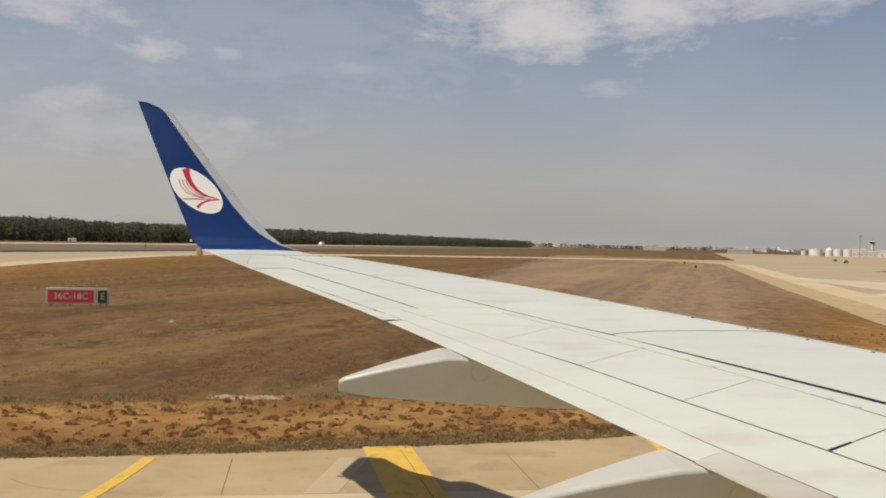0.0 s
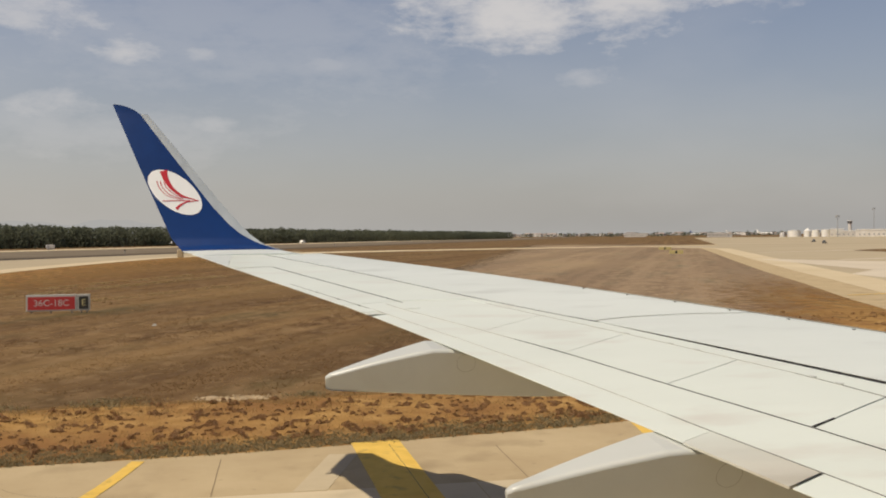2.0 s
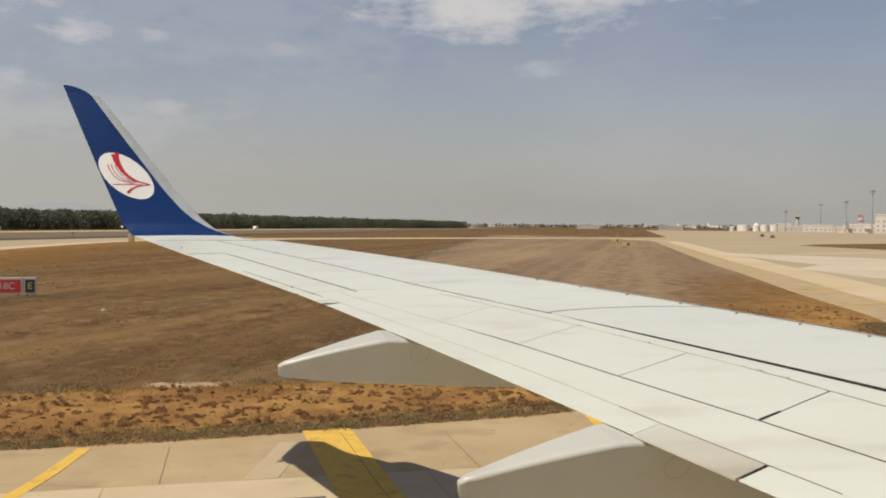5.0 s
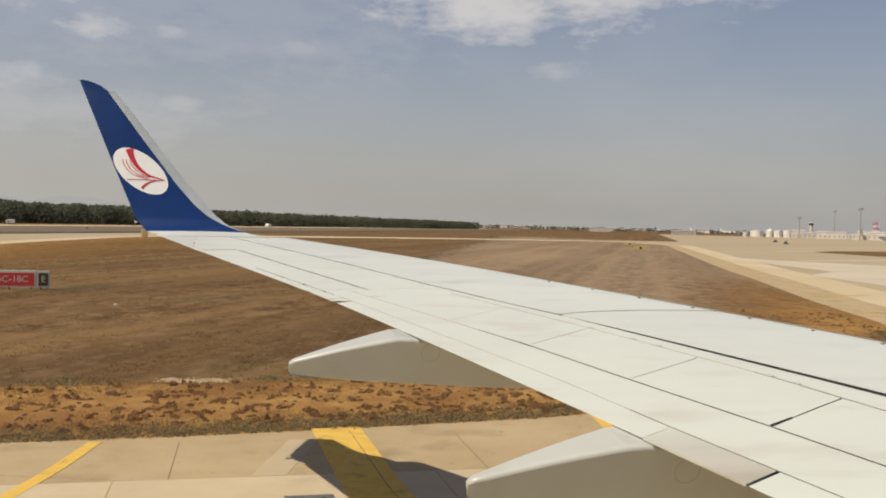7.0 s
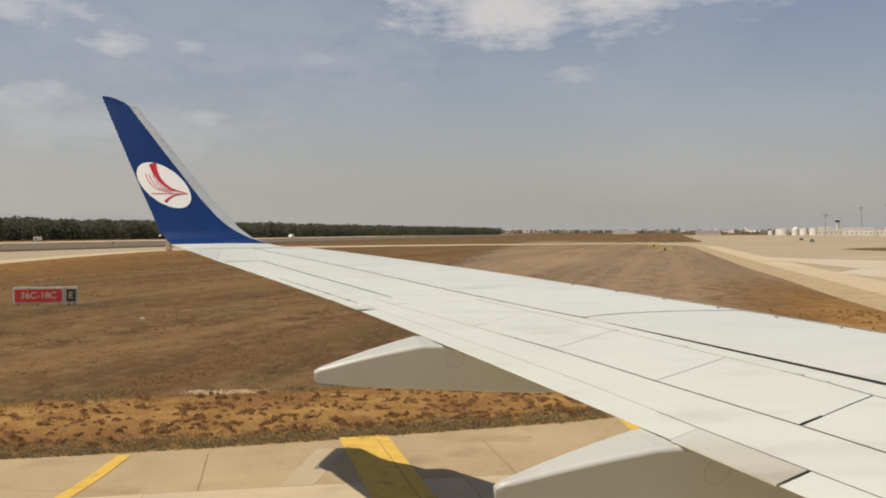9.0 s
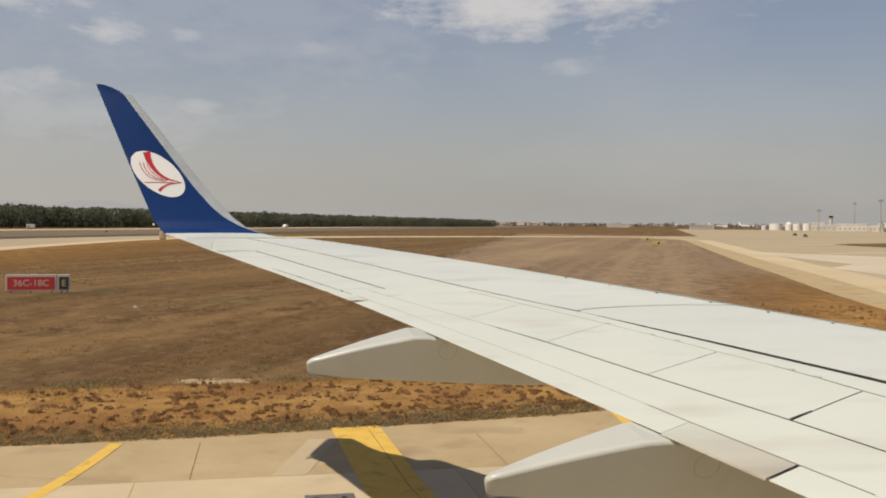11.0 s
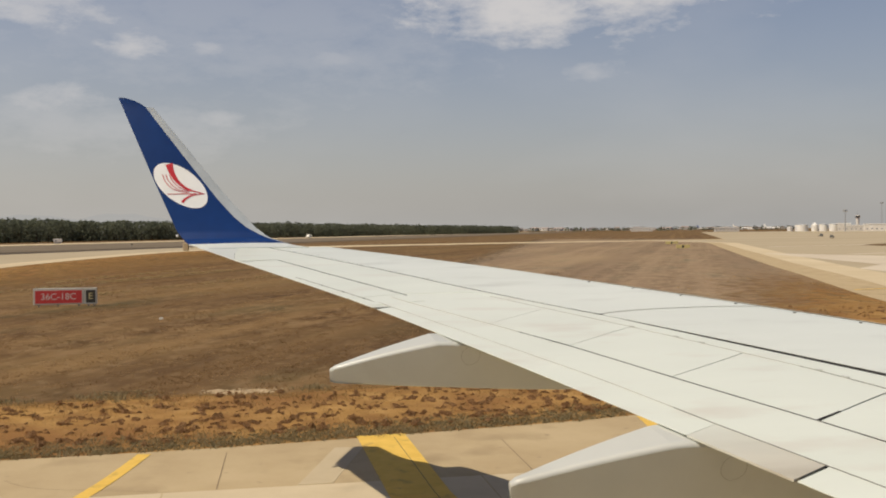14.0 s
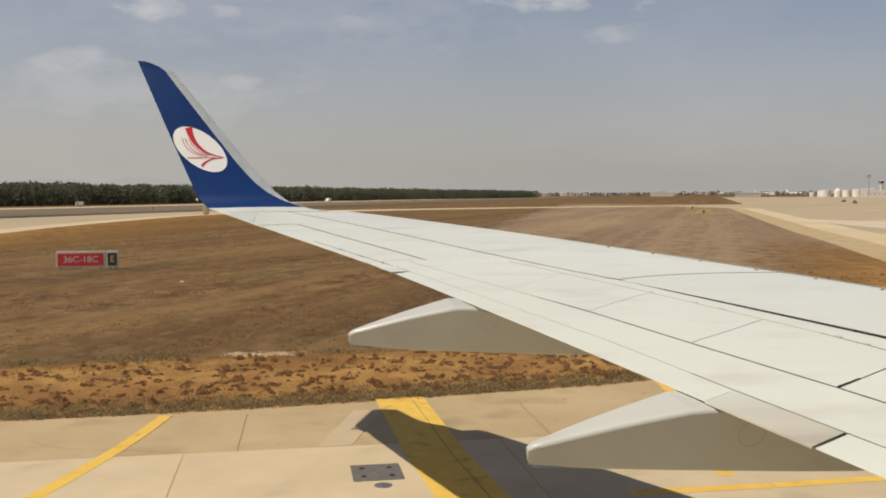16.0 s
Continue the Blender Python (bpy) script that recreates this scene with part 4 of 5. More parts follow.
def build_fuselage():
    """The cabin tube with one window opening beside the camera, on its landing gear."""
    bm = bmesh.new()
    zc, r = 3.45, 1.88
    low, high = math.asin((3.78 - zc) / r), math.asin((4.24 - zc) / r)
    angles = sorted([math.pi - low, math.pi - high] + [2 * math.pi * i / 40 for i in range(40) if not 0.0 < abs(2 * math.pi * i / 40 - (math.pi - (low + high) / 2)) < 0.19])
    ys = [-21.0, -18.0, -15.0, -12.5, -10.02, -9.28, -7.0, -4.0, -1.0, 2.0, 5.0, 8.0, 11.0]
    vs = [[bm.verts.new((r * math.cos(a), y, zc + r * math.sin(a))) for a in angles] for y in ys]
    n = len(angles)
    hole = angles.index(math.pi - high)
    for k in range(len(ys) - 1):
        for i in range(n):
            if ys[k] == -10.02 and i == hole:
                continue
            j = (i + 1) % n
            bm.faces.new((vs[k][i], vs[k][j], vs[k + 1][j], vs[k + 1][i]))
    bm.faces.new(vs[0][::-1])
    bm.faces.new(vs[-1])
    bmesh.ops.recalc_face_normals(bm, faces=bm.faces)
    ob = part("fuselage", bm, PAINT_WHITE, airliner, "plain white cabin tube", True)
    ob.data.set_sharp_from_angle(angle=radians(40))
    for x in (-2.86, 2.86):
        gear = thing("landing_gear", (0, 0, 0), "", "")
        gear.parent = airliner
        bm = bmesh.new()
        tube(bm, x, -5.0, 0.55, 2.5, 0.11, 0.13)
        part("strut", bm, STEEL, gear)
        for dx in (-0.43, 0.43):
            bm = bmesh.new()
            made = tube(bm, 0, 0, -0.2, 0.2, 0.56, 0.56, 28)
            bmesh.ops.bevel(bm, geom=[e for e in bm.edges if abs(e.verts[0].co.z - e.verts[1].co.z) < 0.01], offset=0.09, segments=3, affect="EDGES")
            bmesh.ops.rotate(bm, verts=bm.verts, matrix=Matrix.Rotation(math.pi / 2, 3, "Y"))
            bmesh.ops.translate(bm, verts=bm.verts, vec=(x + dx, -5.0, 0.56))
            part("wheel", bm, RUBBER, gear, "", True)


build_fuselage()


# ---- verge plants ----
def blades_object(name, centres, heights, spread, per, mat, label, seed, width=0.02, kind="stuff"):
    """Tufts of thin blades, many to a clump, in one mesh."""
    rng = np.random.default_rng(seed)
    V, F = [], []
    for (cx, cy, cz), h in zip(centres, heights):
        for _ in range(per):
            a, lean = rng.uniform(0, 2 * math.pi), rng.uniform(0.6, 2.0)
            bx, by = cx + rng.normal(0, spread * h), cy + rng.normal(0, spread * h)
            hh = h * rng.uniform(0.5, 1.1)
            tx, ty = bx + math.cos(a) * lean * hh * 0.7, by + math.sin(a) * lean * hh * 0.7
            w = width * rng.uniform(0.6, 1.4)
            px, py = -math.sin(a) * w, math.cos(a) * w
            i = len(V)
            V += [(bx - px, by - py, cz), (bx + px, by + py, cz), (tx, ty, cz + hh)]
            F.append((i, i + 1, i + 2))
    me = bpy.data.meshes.new(name)
    me.from_pydata(V, [], F)
    me.materials.append(mat)
    return tagged(new(name, me), label, "plants", kind=kind)


def clumps_object(name, centres, radii, per, mat, label, seed):
    """Low round bumpy cushions with small leaves on them, in one mesh."""
    rng = np.random.default_rng(seed)
    V, F = [], []
    for (cx, cy, cz), r in zip(centres, radii):
        sx, sy, sz = rng.uniform(0.8, 1.25), rng.uniform(0.8, 1.25), rng.uniform(0.6, 0.95)
        base = len(V)
        for q, h in ((1.0, -0.1), (0.86, 0.45), (0.5, 0.85)):
            for k in range(7):
                a = 2 * math.pi * (k + rng.uniform(-0.3, 0.3)) / 7
                w = q * rng.uniform(0.75, 1.2)
                V.append((cx + math.cos(a) * w * r * sx * 0.75, cy + math.sin(a) * w * r * sy * 0.75, cz + 0.7 * h * r * sz * rng.uniform(0.8, 1.2)))
        V.append((cx, cy, cz + 0.7 * r * sz))
        for row in (0, 7):
            for k in range(7):
                k2 = (k + 1) % 7
                F += [(base + row + k, base + row + k2, base + row + 7 + k2), (base + row + k, base + row + 7 + k2, base + row + 7 + k)]
        F += [(base + 14 + k, base + 14 + (k + 1) % 7, base + 21) for k in range(7)]
        for _ in range(per):
            a, q = rng.uniform(0, 2 * math.pi), math.sqrt(rng.uniform(0, 1.25))
            h = math.sqrt(max(0.02, 1 - min(1, q * q))) * rng.uniform(0.8, 1.15) * sz
            c = np.array([cx + math.cos(a) * q * r * sx, cy + math.sin(a) * q * r * sy, cz + h * r])
            d1, d2 = rng.normal(size=3), rng.normal(size=3)
            d1 *= 0.026 * rng.uniform(0.6, 1.4) / np.linalg.norm(d1)
            d2 *= 0.026 * rng.uniform(0.6, 1.4) / np.linalg.norm(d2)
            i = len(V)
            V += [tuple(c - d1), tuple(c + d2), tuple(c + d1)]
            F.append((i, i + 1, i + 2))
    me = bpy.data.meshes.new(name)
    me.from_pydata(V, [], F)
    me.materials.append(mat)
    return tagged(new(name, me), label, "plants", kind="stuff")


_along = [0.0]
for _a, _b in zip(edge_line, edge_line[1:]):
    _along.append(_along[-1] + (Vector(_b) - Vector(_a)).length)


def edge_out(t, d):
    """The plan point t metres along the paving edge and d metres outside it."""
    i = max(0, min(len(edge_line) - 2, int(np.searchsorted(_along, t)) - 1))
    a, b = Vector(edge_line[i]), Vector(edge_line[i + 1])
    p = a.lerp(b, (t - _along[i]) / (_along[i + 1] - _along[i]))
    u = (b - a).normalized()
    return p.x - u.y * d, p.y + u.x * d


def straw_cover(t, d):
    """How closely straw covers the ground: full beside the paving, thinning outwards and far along the edge."""
    near = float(np.interp(t, [68.0, 92.0], [5.0, 2.4])) + 0.5 * math.sin(t * 0.7)
    far = float(np.interp(t, [68.0, 92.0], [7.0, 12.0])) + 0.4 * math.sin(t * 1.9)
    return float(np.interp(d, [near, far], [1.0, 0.0])) * float(np.interp(t, [74.0, 92.0, 150.0], [1.0, 0.7, 0.0]))


def build_verge():
    bm = bmesh.new()
    layer = bm.verts.layers.float.new("cover")
    cols = [0.0, 0.8, 1.6, 2.4, 3.2, 4.0, 4.8, 5.6, 6.4, 7.2, 8.2, 9.4, 10.8, 12.4]
    grid = []
    for k in range(102):
        t = 18.0 + 1.6 * k
        row = []
        for d in cols:
            x, y = edge_out(t, d)
            rise = 0.05 * math.sin(math.pi * min(d, 6.2) / 6.2) + 0.03 * max(0.0, 1 - d / 8) * noise.noise((d * 0.8, t * 0.8, 0))
            v = bm.verts.new((x, y, -0.022 + rise - 0.015 * min(1.0, d / 6)))
            v[layer] = straw_cover(t, d)
            row.append(v)
        grid.append(row)
    for a, b in zip(grid, grid[1:]):
        for i in range(len(cols) - 1):
            bm.faces.new((a[i], b[i], b[i + 1], a[i + 1]))
    bmesh.ops.recalc_face_normals(bm, faces=bm.faces)
    for f in bm.faces:
        if f.normal.z < 0:
            f.normal_flip()
    tagged(finish("ground_verge", bm, VERGE, True), "strip of golden dry grass beside the taxiway", "ground", kind="structure")

    rng = np.random.default_rng(5)

    def scatter(count, t0, t1, d0, d1, z=0.0, lean=0.0):
        """Plan points over the strip, as dense as its straw; lean > 0 favours its middle."""
        out = []
        while len(out) < count:
            t, d = rng.uniform(t0, t1), rng.uniform(d0, d1)
            keep = straw_cover(t, d) ** 1.4 * math.exp(-lean * ((d - 2.4) / 2.6) ** 2 * (1.0 if t < 75 else 0.3))
            if t > 76:
                keep *= 0.25
            if rng.random() < keep:
                out.append((*edge_out(t, d), z))
        return out

    c = scatter(1450, 30, 92, 0.6, 11.0, 0.0, 0.8)
    c += [(x + rng.normal(0, 0.22), y + rng.normal(0, 0.22), z) for x, y, z in c[::3]]
    h = [0.038 + 0.072 * rng.random() ** 1.5 for _ in c]
    clumps_object("shrublets", c, h, 60, SHRUB, "low reddish-brown dry shrublets scattered over the verge", 3)
    c, h = [], []
    for _ in range(8000):
        c.append((*edge_out(rng.uniform(30, 84), rng.triangular(-0.05, 0.25, 1.7)), -0.01))
        h.append(rng.uniform(0.025, 0.06))
    blades_object("weed_fringe", c, h, 1.2, 12, GREENISH, "grey-green weeds along the paving edge", 4, 0.014)
    c = scatter(9500, 30, 165, 0.2, 11.5)
    h = [rng.uniform(0.03, 0.075) for _ in c]
    blades_object("straw_grass", c, h, 1.0, 6, STRAW, "short golden straw stubble on the verge", 8, 0.010)
    # pale rubble patch: a low spread of chalk with stones on it
    V, F = [], []
    for k in range(6):
        cx, cy = -26.0 + rng.normal(0, 0.12), -11.0 + 0.24 * k + rng.normal(0, 0.05)
        i = len(V)
        V.append((cx, cy, -0.005))
        for a in range(12):
            q = rng.uniform(0.6, 1.3)
            V.append((cx + 0.34 * q * math.cos(a * 0.5236), cy + 0.26 * q * math.sin(a * 0.5236), -0.048))
        F += [(i, i + 1 + a, i + 1 + (a + 1) % 12) for a in range(12)]
    for _ in range(150):
        x, y = -26.0 + rng.normal(0, 0.2), -10.4 + rng.normal(0, 0.4)
        r = rng.uniform(0.015, 0.04)
        i = len(V)
        V += [(x + r * rng.uniform(0.6, 1.3) * dx, y + r * rng.uniform(0.6, 1.3) * dy, -0.035 + r * 0.7 * dz) for dx, dy, dz in ((-1, -1, 0), (1, -1, 0), (1, 1, 0), (-1, 1, 0), (0, 0, 1))]
        F += [(i, i + 1, i + 4), (i + 1, i + 2, i + 4), (i + 2, i + 3, i + 4), (i + 3, i, i + 4)]
    me = bpy.data.meshes.new("rubble")
    me.from_pydata(V, [], F)
    me.materials.append(CHALK)
    tagged(new("rubble", me), "pale limestone rubble heap in the dry grass", "stones", kind="stuff")


def build_hazed_field():
    """Far mown grass, its colour paled to stand for haze, thinning towards the taxiway."""
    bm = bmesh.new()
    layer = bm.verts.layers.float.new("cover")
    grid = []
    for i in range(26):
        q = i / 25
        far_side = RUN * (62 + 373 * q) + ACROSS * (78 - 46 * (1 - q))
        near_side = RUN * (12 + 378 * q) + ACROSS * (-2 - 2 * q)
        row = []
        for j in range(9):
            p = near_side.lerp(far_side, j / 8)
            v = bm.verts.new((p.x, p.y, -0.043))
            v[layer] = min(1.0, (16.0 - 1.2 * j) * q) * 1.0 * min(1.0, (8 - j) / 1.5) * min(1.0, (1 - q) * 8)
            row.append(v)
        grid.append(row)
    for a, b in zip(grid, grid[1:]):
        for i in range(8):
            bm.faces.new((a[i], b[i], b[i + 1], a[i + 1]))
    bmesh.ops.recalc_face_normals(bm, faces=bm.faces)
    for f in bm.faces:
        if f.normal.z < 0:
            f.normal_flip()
    tagged(finish("ground_mown", bm, HAZED_FIELD), "mown grass in long rows across the far field, paled in colour for haze", "ground", kind="structure")


def build_far_straw():
    """Golden straw along the runway exit and pale rows of cut straw in the field."""
    line = smooth_line([(-62, -47), (-110, -41.3), (-135.5, -39.7), (-159, -36.8), (-188.4, -31.9), (-209.6, -26.6), (-240, -14), (-275, 2)], 10)
    bm = bmesh.new()
    layer = bm.verts.layers.float.new("cover")
    grid = []
    for k, p in enumerate(line):
        a, b = Vector(line[max(0, k - 1)]), Vector(line[min(len(line) - 1, k + 1)])
        u = (b - a).normalized()
        n = Vector((-u.y, u.x)) if u.x * 1.0 > 0 else Vector((u.y, -u.x))
        row = []
        ends = min(1.0, k / 6, (len(line) - 1 - k) / 12)
        for d, q in ((-1.0, 0.7), (4, 0.62), (10, 0.52), (18, 0.4), (30, 0.22), (44, 0.0)):
            v = bm.verts.new((p[0] + n.x * d, p[1] + n.y * d, -0.04))
            v[layer] = q * ends
            row.append(v)
        grid.append(row)
    for a, b in zip(grid, grid[1:]):
        for i in range(5):
            bm.faces.new((a[i], b[i], b[i + 1], a[i + 1]))
    bmesh.ops.recalc_face_normals(bm, faces=bm.faces)
    for f in bm.faces:
        if f.normal.z < 0:
            f.normal_flip()
    tagged(finish("ground_straw", bm, VERGE), "golden dry grass beside the runway exit", "ground", kind="structure")
    rng = np.random.default_rng(17)
    c, h = [], []
    for x0, y0, x1, y1, count in ((-72, -27.5, -104, -14, 520), (-84, -27, -112, -16, 240), (-64, -22, -90, -9, 200)):
        for _ in range(count):
            q = rng.random()
            if noise.noise((q * 9, x0, 0)) < -0.05:
                continue
            c.append((x0 + (x1 - x0) * q + rng.normal(0, 0.35), y0 + (y1 - y0) * q + rng.normal(0, 0.35), -0.05))
            h.append(rng.uniform(0.08, 0.24))
    blades_object("straw_rows", c, h, 0.9, 10, STRAW_PALE, "pale rows of cut straw across the field", 19, 0.03)


def build_field_tufts():
    """Dry tufts and bleached stubble over the near field, lying in loose rows along the runway's direction."""
    rng = np.random.default_rng(41)
    for name, count, per, mat, label, low, tall, row in (("field_tufts", 8000, 6, FIELD_TUFT, "low brown dry tufts over the near field", 0.018, 0.055, 1.7), ("field_stubble", 9000, 6, FIELD_STRAW, "bleached stubble in loose rows over the field", 0.012, 0.04, 2.6)):
        c, h = [], []
        while len(c) < count:
            far = rng.random() ** 1.5
            x = -25.5 - 62.0 * far
            y = rng.uniform(-17.0 - 22.0 * far, 6.0 + 14.0 * far)
            across = x * ACROSS.x + y * ACROSS.y
            along = x * RUN.x + y * RUN.y
            keep = 0.25 + 1.3 * noise.noise((along * 0.10, across * row * 0.35, 3.0)) + 0.35 * noise.noise((along * 0.7, across * 1.1, 9.0))
            if x > -27.5:
                keep *= 0.6
            if rng.random() < keep:
                c.append((x, y, -0.052))
                h.append(rng.uniform(low, tall) * (1 + 0.6 * far))
        blades_object(name, c, h, 1.3, per, mat, label, 43 + count, 0.014)
    c, h = [], []
    for t0, d0, wide, n in ((44.2, 6.3, 0.5, 22), (46.9, 6.5, 0.5, 45), (52.4, 6.2, 0.4, 18), (41.0, 6.8, 0.6, 18), (57.5, 6.4, 0.6, 16)):
        for _ in range(n):
            c.append((*edge_out(t0 + rng.normal(0, wide), d0 + rng.normal(0, 0.35)), -0.03))
            h.append(rng.uniform(0.05, 0.13))
    blades_object("weed_patches", c, h, 1.0, 12, GREENISH, "grey-green weed patches at the edge of the verge", 47, 0.014)


build_verge()
build_field_tufts()
build_hazed_field()
build_far_straw()


# ---- woods ----
def build_woods():
    rng = np.random.default_rng(11)
    a, b = Vector((-300.0, -215.0)), Vector((-1161.0, 302.0))
    TV, TF = [], []
    n = 1500
    across = Vector(((b - a).y, -(b - a).x)).normalized()
    if across.x > 0:
        across = -across
    m = 120
    base = 0
    VV, FF = [], []
    for k in range(n):
        u = max((k + rng.uniform(-0.4, 0.4)) / n, 0.0) ** 1.25
        p = a.lerp(b, u) + across * rng.uniform(0, 24)
        h = (rng.normal(10.5, 0.6) + 0.9 * noise.noise((u * 26, 0, 0))) * (1 - 0.25 * u)
        w = h * rng.uniform(0.36, 0.56)
        i = len(TV)
        TV += [(p.x - 0.2, p.y - 0.2, 0), (p.x + 0.2, p.y - 0.2, 0), (p.x, p.y + 0.2, 0), (p.x, p.y, h * 0.6)]
        TF += [(i, i + 1, i + 3), (i + 1, i + 2, i + 3), (i + 2, i, i + 3)]
        t = rng.uniform(0.02, 1.0, m)
        env = np.sqrt(np.maximum(0.03, 1 - ((t - 0.40) / 0.62) ** 2)) * w
        ang, rad = rng.uniform(0, 2 * math.pi, m), env * np.sqrt(rng.uniform(0.15, 1, m))
        c = np.stack([p.x + np.cos(ang) * rad, p.y + np.sin(ang) * rad, t * h], 1)
        size = h * rng.uniform(0.035, 0.08, (m, 1))
        d1, d2 = rng.normal(size=(m, 3)), rng.normal(size=(m, 3))
        d1 *= size / np.linalg.norm(d1, axis=1, keepdims=True)
        d2 *= size / np.linalg.norm(d2, axis=1, keepdims=True)
        VV.append(np.stack([c - d1, c + d2, c + d1, c - d2 * 0.8], 1).reshape(-1, 3))
        q = base + 4 * np.arange(m)[:, None]
        FF.append(np.concatenate([q + np.array([[0, 1, 2]]), q + np.array([[0, 2, 3]])]))
        base += 4 * m
    V, F = np.concatenate(VV).tolist(), np.concatenate(FF).tolist()
    root = thing("woods", (0, 0, 0), "dense dark green belt of pine trees behind the runway", "woods", kind="stuff")
    for name, v, f, m in (("crowns", V, F, LEAVES), ("trunks", TV, TF, BARK)):
        me = bpy.data.meshes.new(name)
        me.from_pydata(v, [], f)
        me.materials.append(m)
        new(name, me).parent = root


build_woods()


def bearing(deg, dist):
    """A plan point at degrees left of forward from the cabin window."""
    a = radians(deg)
    return (-1.55 - math.sin(a) * dist, -9.7 + math.cos(a) * dist)


# ---- runway sign and small fixtures ----
def text_mesh(body, size, mat, name, parent, m):
    cu = bpy.data.curves.new(name, "FONT")
    cu.body, cu.size, cu.align_x, cu.align_y, cu.extrude = body, size, "CENTER", "CENTER", 0.004
    tmp = new(name, cu)
    me = bpy.data.meshes.new_from_object(tmp.evaluated_get(bpy.context.evaluated_depsgraph_get()))
    bpy.data.objects.remove(tmp)
    me.materials.clear()
    me.materials.append(mat)
    ob = new(name, me)
    ob.parent = parent
    ob.matrix_basis = m
    return ob


def build_runway_sign(x, y, turn):
    root = thing("runway_sign", (x, y, -0.05), "red and black airfield sign in a pale frame on short legs", "sign")
    root.rotation_euler = (0, 0, radians(turn))
    # local x runs along the sign as read from the taxiway, local -y faces it
    bm = bmesh.new()
    box(bm, -1.66, 0.98, -0.12, 0.12, 0.12, 1.02, 0.02)
    part("sign_case", bm, SIGN_FRAME, root)
    bm = bmesh.new()
    box(bm, 1.02, 1.66, -0.12, 0.12, 0.12, 1.02, 0.02)
    part("sign_case", bm, SIGN_FRAME, root)
    bm = bmesh.new()
    box(bm, -1.56, 0.88, -0.128, -0.1, 0.2, 0.9)
    red = part("sign_face", bm, SIGN_RED, root, "red sign face with white lettering")
    bm = bmesh.new()
    box(bm, 1.09, 1.59, -0.128, -0.1, 0.2, 0.9)
    black = part("sign_face", bm, SIGN_BLACK, root, "black sign face with a yellow letter")
    text_mesh("36C-18C", 0.5, SIGN_TEXT, "lettering", red, pose(-0.34, -0.131, 0.55, 90, 0, 0))
    text_mesh("E", 0.5, SIGN_YELLOW, "lettering", black, pose(1.34, -0.131, 0.55, 90, 0, 0))
    for lx in (-1.4, -0.4, 0.7, 1.2, 1.5):
        bm = bmesh.new()
        tube(bm, lx, 0, 0, 0.14, 0.04, 0.04, 8)
        part("leg", bm, MAST, root)
    return root


build_runway_sign(-57.0, -20.7, 90.0)


def build_yellow_sign(x, y, w):
    root = thing("taxiway_sign", (x, y, -0.05), "small yellow taxiway sign standing in the field", "sign", "yellow signs in the field")
    root.rotation_euler = (0, 0, radians(68))
    bm = bmesh.new()
    box(bm, -w / 2, w / 2, -0.15, 0.15, 0.2, 0.85, 0.03)
    part("sign_case", bm, DULL_YELLOW, root)
    bm = bmesh.new()
    box(bm, -0.2, 0.2, -0.17, -0.14, 0.3, 0.75)
    part("sign_mark", bm, SIGN_BLACK, root, "black panel")
    for lx in (-w / 2 + 0.3, w / 2 - 0.3):
        bm = bmesh.new()
        tube(bm, lx, 0, 0, 0.3, 0.05, 0.05, 8)
        part("leg", bm, MAST, root)


build_yellow_sign(-221.0, 87.7, 3.0)
build_yellow_sign(-175.0, 69.6, 2.6)


def build_marker_board(x, y):
    """A white box marker beside the runway."""
    root = thing("runway_marker", (x, y, -0.05), "white boxy marker beside the runway", "marker", "runway markers")
    bm = bmesh.new()
    box(bm, -0.8, 0.8, -1.6, 1.6, 0.4, 2.0, 0.12)
    part("board", bm, HOUSE_WHITE, root)
    bm = bmesh.new()
    box(bm, 0.8, 0.85, -1.0, -0.3, 0.7, 1.6)
    part("panel", bm, MAST, root)
    bm = bmesh.new()
    box(bm, -0.6, 0.6, -1.3, 1.3, 0.0, 0.45)
    part("plinth", bm, MAST, root)


build_marker_board(*bearing(101.6, 420))


def build_edge_light(x, y):
    root = thing("runway_light", (x, y, -0.05), "small dark runway edge light on a stem", "lamp", "runway edge lights")
    bm = bmesh.new()
    tube(bm, 0, 0, 0, 0.75, 0.09, 0.07, 8)
    part("stem", bm, MAST, root)
    bm = bmesh.new()
    tube(bm, 0, 0, 0.75, 1.15, 0.22, 0.12, 10)
    part("lamp_head", bm, SIGN_BLACK, root)


for k in range(9):
    p = RUN * (150 + 85 * k) + ACROSS * 158
    build_edge_light(p.x, p.y)


def build_stake(x, y):
    root = thing("field_marker", (x, y, -0.06), "small white painted marker stone in the field", "marker")
    bm = bmesh.new()
    loft(bm, [[(-0.09, -0.09, 0), (0.09, -0.09, 0), (0.09, 0.09, 0), (-0.09, 0.09, 0)], [(-0.06, -0.06, 0.1), (0.06, -0.06, 0.1), (0.06, 0.06, 0.1), (-0.06, 0.06, 0.1)]])
    part("stone", bm, SIGN_FRAME, root)
    bm = bmesh.new()
    box(bm, -0.11, 0.11, -0.11, 0.11, -0.02, 0.02)
    part("base", bm, SIGN_FRAME, root)


build_stake(-47.5, -14.6)


